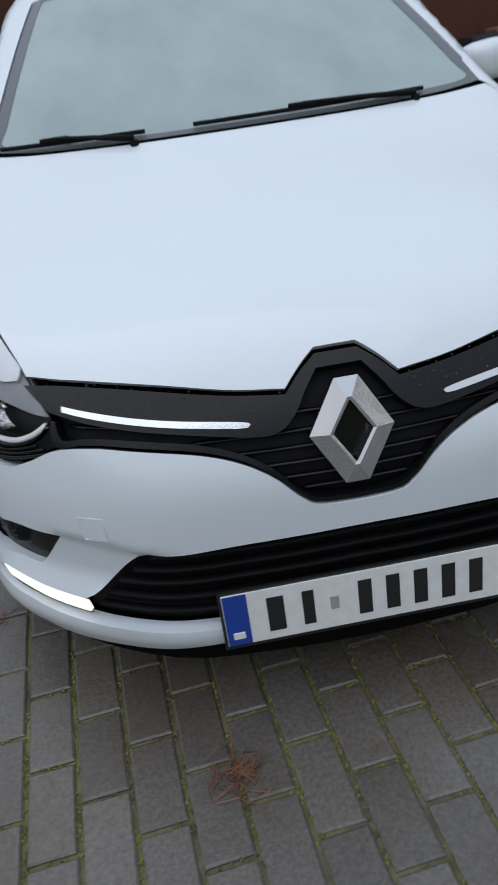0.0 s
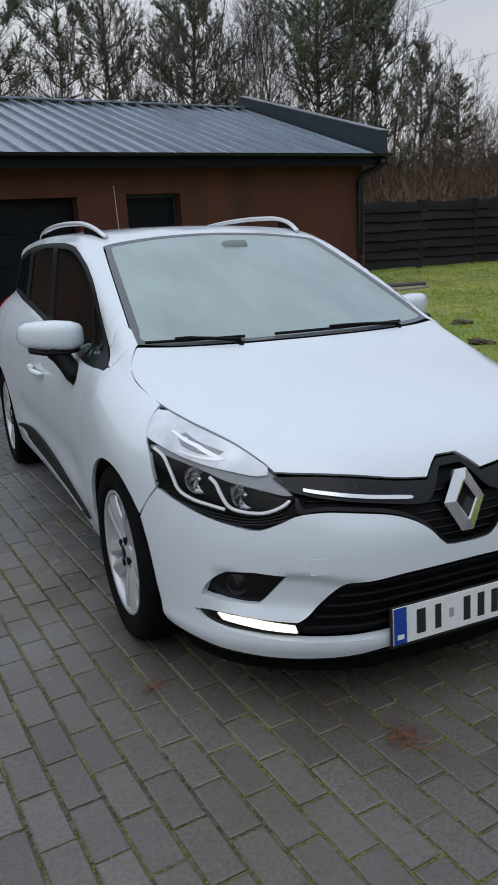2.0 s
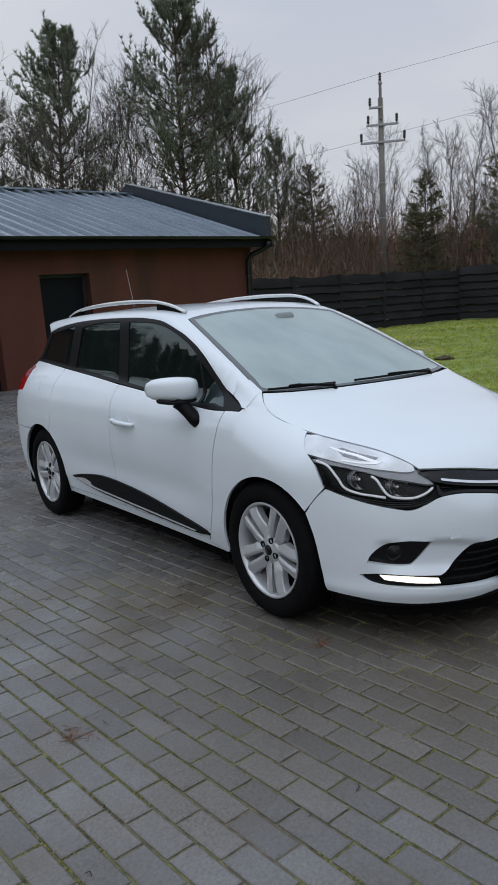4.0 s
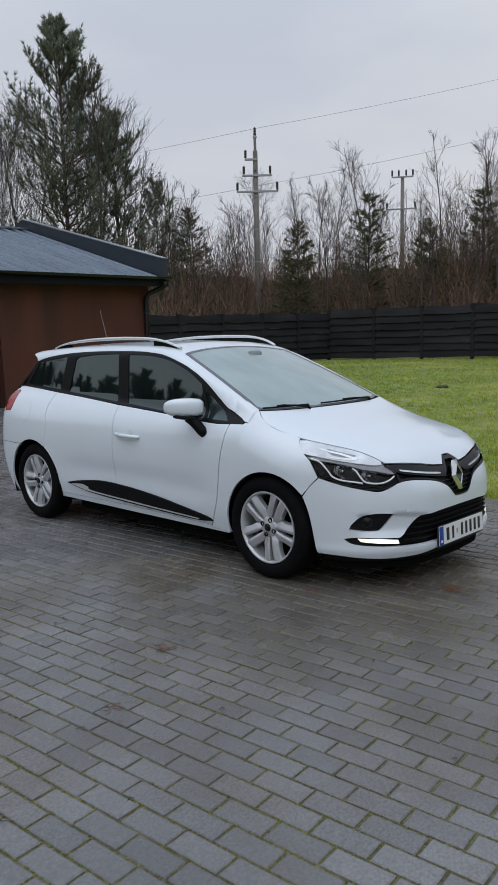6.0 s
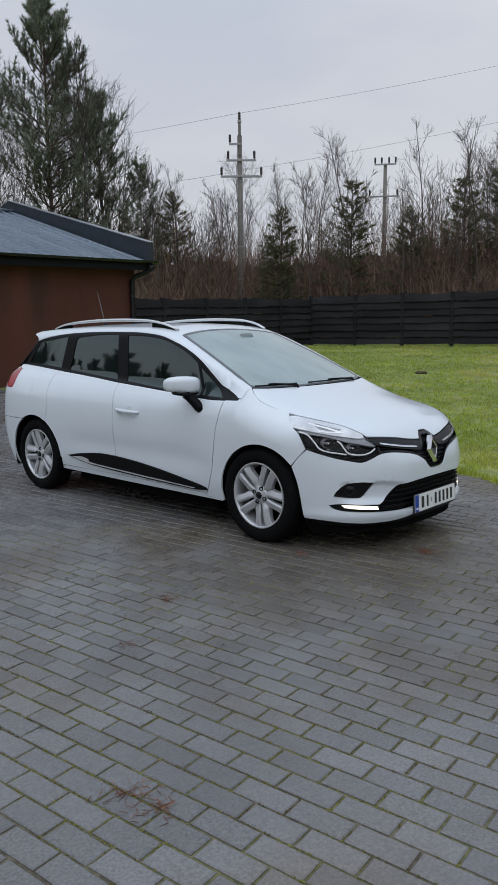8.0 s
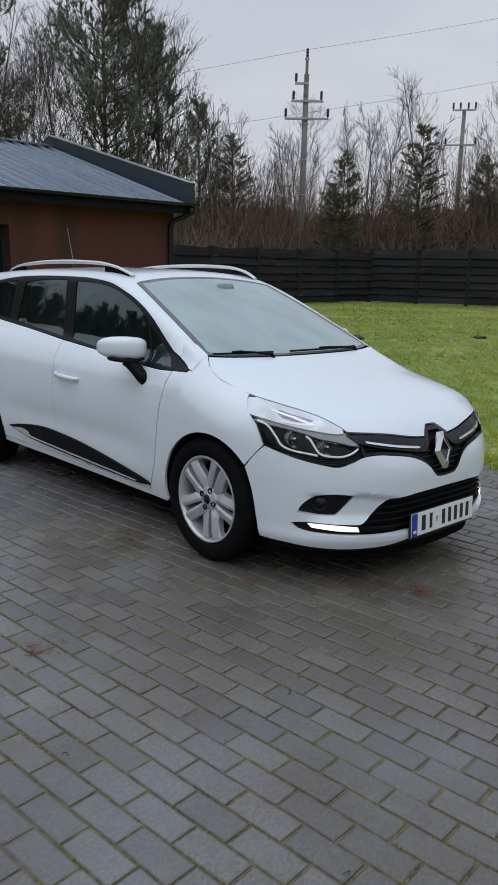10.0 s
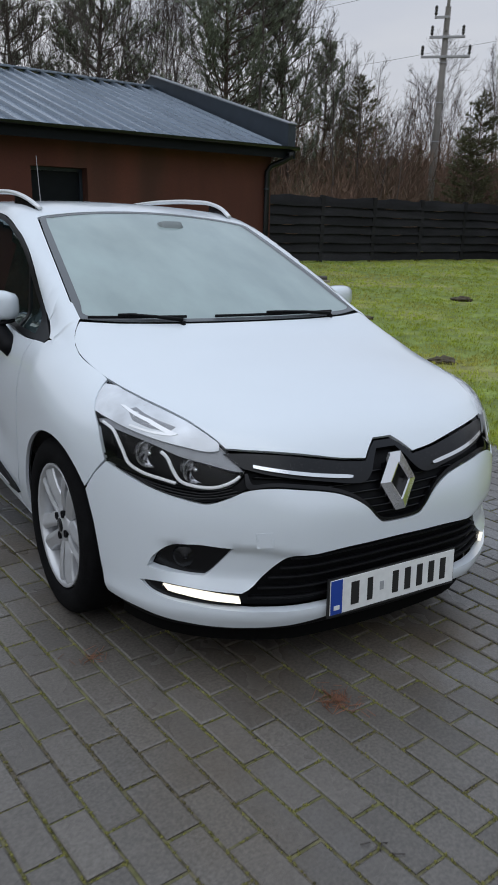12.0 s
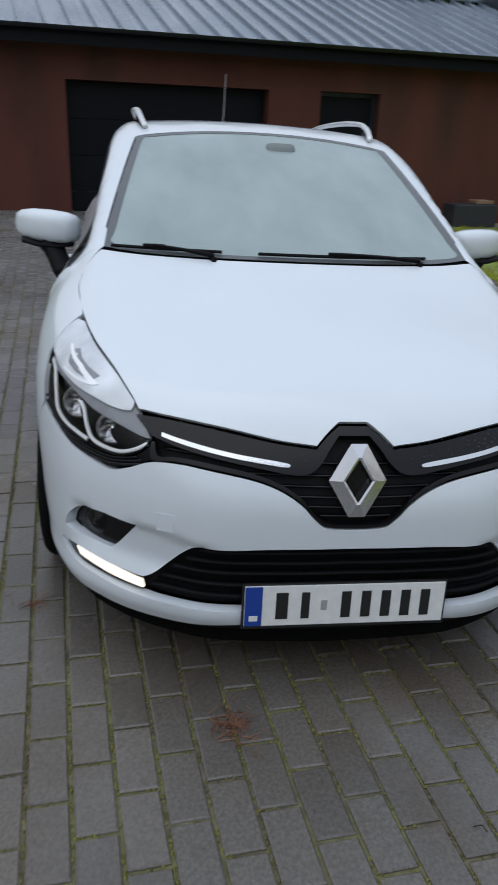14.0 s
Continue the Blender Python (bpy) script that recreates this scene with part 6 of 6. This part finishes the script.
def wire(a, b, sag):
    bm = bmesh.new()
    tube(bm, [a.lerp(b, k / 16) - Vector((0, 0, sag * 4 * (k / 16) * (1 - k / 16))) for k in range(17)], 0.008, n=5)
    tagged(part("power_line", bm, wire_mat), "thin overhead power line", "power line", group="power lines")


far_r, far_l = Vector((62, -4, 24)), Vector((2, 78, 11))
for dz, dx in ((0.0, 0.0), (-2.7, 1.0)):
    s = Vector((dx * 0.7, -dx * 0.7, dz))
    wire(t1 + s, far_r + s, 0.9)
    wire(t1 + s, far_l + s, 0.9)

# ---- lawn ----
grass_mat = material("grass_blades", (0.35, 0.41, 0.045), rough=0.6, through_light=0.4, random_v=0.35, vary=0.3, scale=0.5, second=(0.43, 0.40, 0.085), second_scale=0.45, second_at=(0.48, 0.66))
rng = random.Random(9)
V, F = [], []

GAR_IN = gar.inverted()


def on_lawn(x, y):
    if x < lawn_edge(y) + 0.1:
        return False
    lx, ly, _z = GAR_IN @ Vector((x, y, 0.2))
    return not (ly > -0.62 and lx < 6.6)


def tussock(x, y, size, count):
    z = rise(x, y) - 0.03
    for _ in range(count):
        a, t = rng.uniform(0, 6.283), rng.uniform(0.1, 0.8)
        w = size * 0.10
        px, py = x + rng.gauss(0, size * 0.55), y + rng.gauss(0, size * 0.55)
        b = len(V)
        h = size * rng.uniform(0.6, 1.2)
        V.extend(((px - w * math.sin(a), py + w * math.cos(a), z), (px + w * math.sin(a), py - w * math.cos(a), z), (px + h * t * math.cos(a), py + h * t * math.sin(a), z + h)))
        F.append((b, b + 1, b + 2))


placed_n = 0
while placed_n < 42000:
    d = 3.0 + 25 * rng.random() ** 1.15
    a = radians(rng.uniform(-4, 100))
    x, y = 0.5 + d * math.sin(a), -2.0 + d * math.cos(a)
    placed_n += 1
    if on_lawn(x, y):
        tussock(x, y, rng.uniform(0.03, 0.055) * (0.75 + 0.025 * d), 7)
for _ in range(2600):
    y = rng.uniform(-4, 10)
    x = lawn_edge(y) + rng.uniform(-0.03, 0.22)
    tussock(x, y, rng.uniform(0.03, 0.065), 6)
me = bpy.data.meshes.new("grass")
me.from_pydata(V, [], F)
me.materials.append(grass_mat)
tagged(new("grass", me), "short green lawn grass with yellowed patches", "grass", kind="stuff")

soil_mat = material("dark_molehill_soil", (0.075, 0.060, 0.038), rough=1.0, vary=0.4, scale=20, bump=0.8, bump_scale=60)
for x, y, r in ((9.7, 7.85, 0.24), (5.9, 7.45, 0.17), (6.05, 6.45, 0.18), (5.05, 4.9, 0.19), (12.3, 6.4, 0.17), (4.6, 3.4, 0.18), (7.6, 9.8, 0.16)):
    bm = bmesh.new()
    bmesh.ops.create_icosphere(bm, subdivisions=4, radius=r * 0.75)
    for v in bm.verts:
        k = Vector((x, y, 0))
        v.co *= 1 + 0.45 * noise.noise(v.co * 7 + k) + 0.40 * noise.noise(v.co * 24 + k)
        v.co.z *= 0.34
    hill = tagged(part("molehill", bm, soil_mat, smooth=True), "low dark heap of loose soil on the lawn", "molehill", group="molehills")
    hill.location = (x, y, rise(x, y) - 0.02)

# ---- fallen needles and leaves on the paving ----
needle_dry = material("dry_brown_needles", (0.17, 0.072, 0.038), rough=0.8, random_v=0.35)
for x, y, r, n in ((-0.285, -0.945, 0.045, 90), (-1.92, -0.35, 0.05, 32), (-3.11, -1.67, 0.05, 40), (-3.13, -1.54, 0.05, 36), (-2.44, -0.67, 0.05, 18), (-0.84, -0.38, 0.04, 26), (-3.6, -0.9, 0.05, 14)):
    bm = bmesh.new()
    for _ in range(n):
        a, d = rng.uniform(0, 6.283), abs(rng.gauss(0, r))
        px, py, b = d * math.cos(a), d * math.sin(a), rng.uniform(0, 6.283)
        ln = rng.uniform(0.02, 0.045)
        tube(bm, [(px, py, rng.uniform(0.001, 0.006)), (px + ln * math.cos(b), py + ln * math.sin(b), rng.uniform(0.001, 0.012))], 0.0011, n=3, ends=False)
    t = tagged(part("needle_litter", bm, needle_dry), "small heap of dry brown pine needles on the paving", "litter", group="litter", kind="stuff")
    t.location = (x, y, rise(x, y))
twig_dark = material("dark_wet_twig", (0.03, 0.022, 0.018), rough=0.7)
bm = bmesh.new()
for _ in range(90):
    x, y = rng.uniform(-5.0, 0.6), rng.uniform(-2.2, 4.0)
    if abs(x) < 0.8 and y > -0.8:
        continue
    b, ln = rng.uniform(0, 6.283), rng.uniform(0.015, 0.05)
    z = rise(x, y)
    tube(bm, [(x, y, z + 0.002), (x + 0.5 * ln * math.cos(b), y + 0.5 * ln * math.sin(b), z + 0.008), (x + ln * math.cos(b + 0.5), y + ln * math.sin(b + 0.5), z + 0.003)], 0.0016, n=3, ends=False)
tagged(part("twigs", bm, twig_dark), "scattered dark twigs on the wet paving", "twigs", kind="stuff")

# rain drops on the band under the hood
drop_mat = material("rain_drop", (0.03, 0.03, 0.032), rough=0.05, spec=0.8)
V, F = [], []
q = []
while len(q) < 420:
    a, z = rng.uniform(-42, 42), rng.uniform(0.63, 0.72)
    low, high = 0.628 + 0.0011 * abs(a), 0.672 + 0.0012 * abs(a)
    if low < z < high and abs(a) > 9:
        q.append((a, z))
p = from_front(np.array(q))
nn = slope(p)
for c, k in zip(p, nn):
    r = rng.choice((0.0008, 0.001, 0.0013, 0.002))
    n0 = Vector(k)
    s0 = n0.orthogonal().normalized()
    t0 = n0.cross(s0)
    c0 = Vector(c) - n0 * 0.0042
    b = len(V)
    V.extend(tuple(c0 + r * (math.cos(i * 1.0472) * s0 + math.sin(i * 1.0472) * t0)) for i in range(6))
    V.append(tuple(c0 + n0 * r * 0.8))
    F.extend((b + i, b + (i + 1) % 6, b + 6) for i in range(6))
me = bpy.data.meshes.new("rain_drops")
me.from_pydata(V, [], F)
me.materials.append(drop_mat)
drops = tagged(new("rain_drops", me), "fine rain drops on the black band", kind="stuff")
drops.parent = car

# moss in the joints
moss_mat = material("joint_moss", (0.17, 0.163, 0.045), rough=0.95, random_v=0.4, second=(0.10, 0.085, 0.04), second_scale=3)
V, F = [], []
for _ in range(30000):
    u, v = rng.uniform(-4.6, 1.6), rng.uniform(-2.6, 1.6)
    if rng.random() < 0.75:
        u = U0 + (math.floor((u - U0) / PX) + 0.5) * PX + rng.gauss(0, 0.003)
    else:
        sh = joint_shift(round((u - U0) / PX))
        v = round((v - sh) / PY) * PY + sh + rng.gauss(0, 0.003)
    if noise.noise(Vector((u * 1.7, v * 1.7, 3))) + 0.25 * noise.noise(Vector((u * 9, v * 9, 8))) < -0.08:
        continue
    x, y, z = paved(u, v)
    for _k in range(2):
        b = len(V)
        a, s = rng.uniform(0, 6.283), rng.uniform(0.003, 0.0065)
        V.extend(((x + s * math.cos(a), y + s * math.sin(a), z - 0.006), (x + s * math.cos(a + 2.1), y + s * math.sin(a + 2.1), z - 0.006), (x + s * math.cos(a + 4.2), y + s * math.sin(a + 4.2), z - 0.003), (x, y, z + rng.uniform(-0.003, 0.002))))
        F.extend(((b, b + 1, b + 3), (b + 1, b + 2, b + 3), (b + 2, b, b + 3)))
me = bpy.data.meshes.new("moss")
me.from_pydata(V, [], F)
me.materials.append(moss_mat)
tagged(new("moss", me), "green moss tufts in the paving joints", "moss", kind="stuff")

# ---- paving stones, the nearest ones each on their own ----
HW, HL, B = PX / 2 - 0.0048, PY / 2 - 0.0046, 0.0034


def stone(w, l):
    v = []
    for z, i in ((-0.03, 0.0), (-B, 0.0), (0.0, B * 1.3)):
        v += [(-w + i, -l + i, z), (w - i, -l + i, z), (w - i, l - i, z), (-w + i, l - i, z)]
    f = [(8, 9, 10, 11)]
    for k in range(4):
        m = (k + 1) % 4
        f += [(k, m, m + 4, k + 4), (k + 4, m + 4, m + 8, k + 8)]
    return v, f


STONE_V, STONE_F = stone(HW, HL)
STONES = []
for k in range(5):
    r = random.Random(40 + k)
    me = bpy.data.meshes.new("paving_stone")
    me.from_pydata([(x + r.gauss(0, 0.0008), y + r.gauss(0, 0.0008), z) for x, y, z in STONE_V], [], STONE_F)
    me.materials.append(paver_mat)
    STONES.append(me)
rng = random.Random(77)
V, F = [], []
for c in range(int(LEFT / PX), int(EDGE / PX)):
    u = U0 + c * PX
    for r in range(int(NEAR / PY), int(FAR / PY)):
        v = r * PY + joint_shift(c) + PY / 2
        x, y, z = paved(u, v)
        if x > lawn_edge(y) - 0.03:
            continue
        m = Matrix.Translation((x, y, z + rng.gauss(0, 0.0009))) @ Matrix.Rotation(TURN_P + rng.gauss(0, 0.006), 4, "Z") @ Matrix.Rotation(rng.gauss(0, 0.005), 4, "X") @ Matrix.Rotation(rng.gauss(0, 0.007), 4, "Y")
        if -1.75 < u < 0.35 and -2.0 < v + 0.0 < -0.75:
            ob = new("paving_stone", STONES[rng.randrange(5)])
            ob.parent = paving
            ob.matrix_world = m
        else:
            b = len(V)
            V.extend(tuple(m @ Vector(p)) for p in STONE_V)
            F.extend(tuple(b + i for i in f) for f in STONE_F)
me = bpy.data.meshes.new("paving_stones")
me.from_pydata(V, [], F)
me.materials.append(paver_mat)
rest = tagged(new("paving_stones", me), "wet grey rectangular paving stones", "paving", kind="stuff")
rest.parent = paving
del rest["category"]
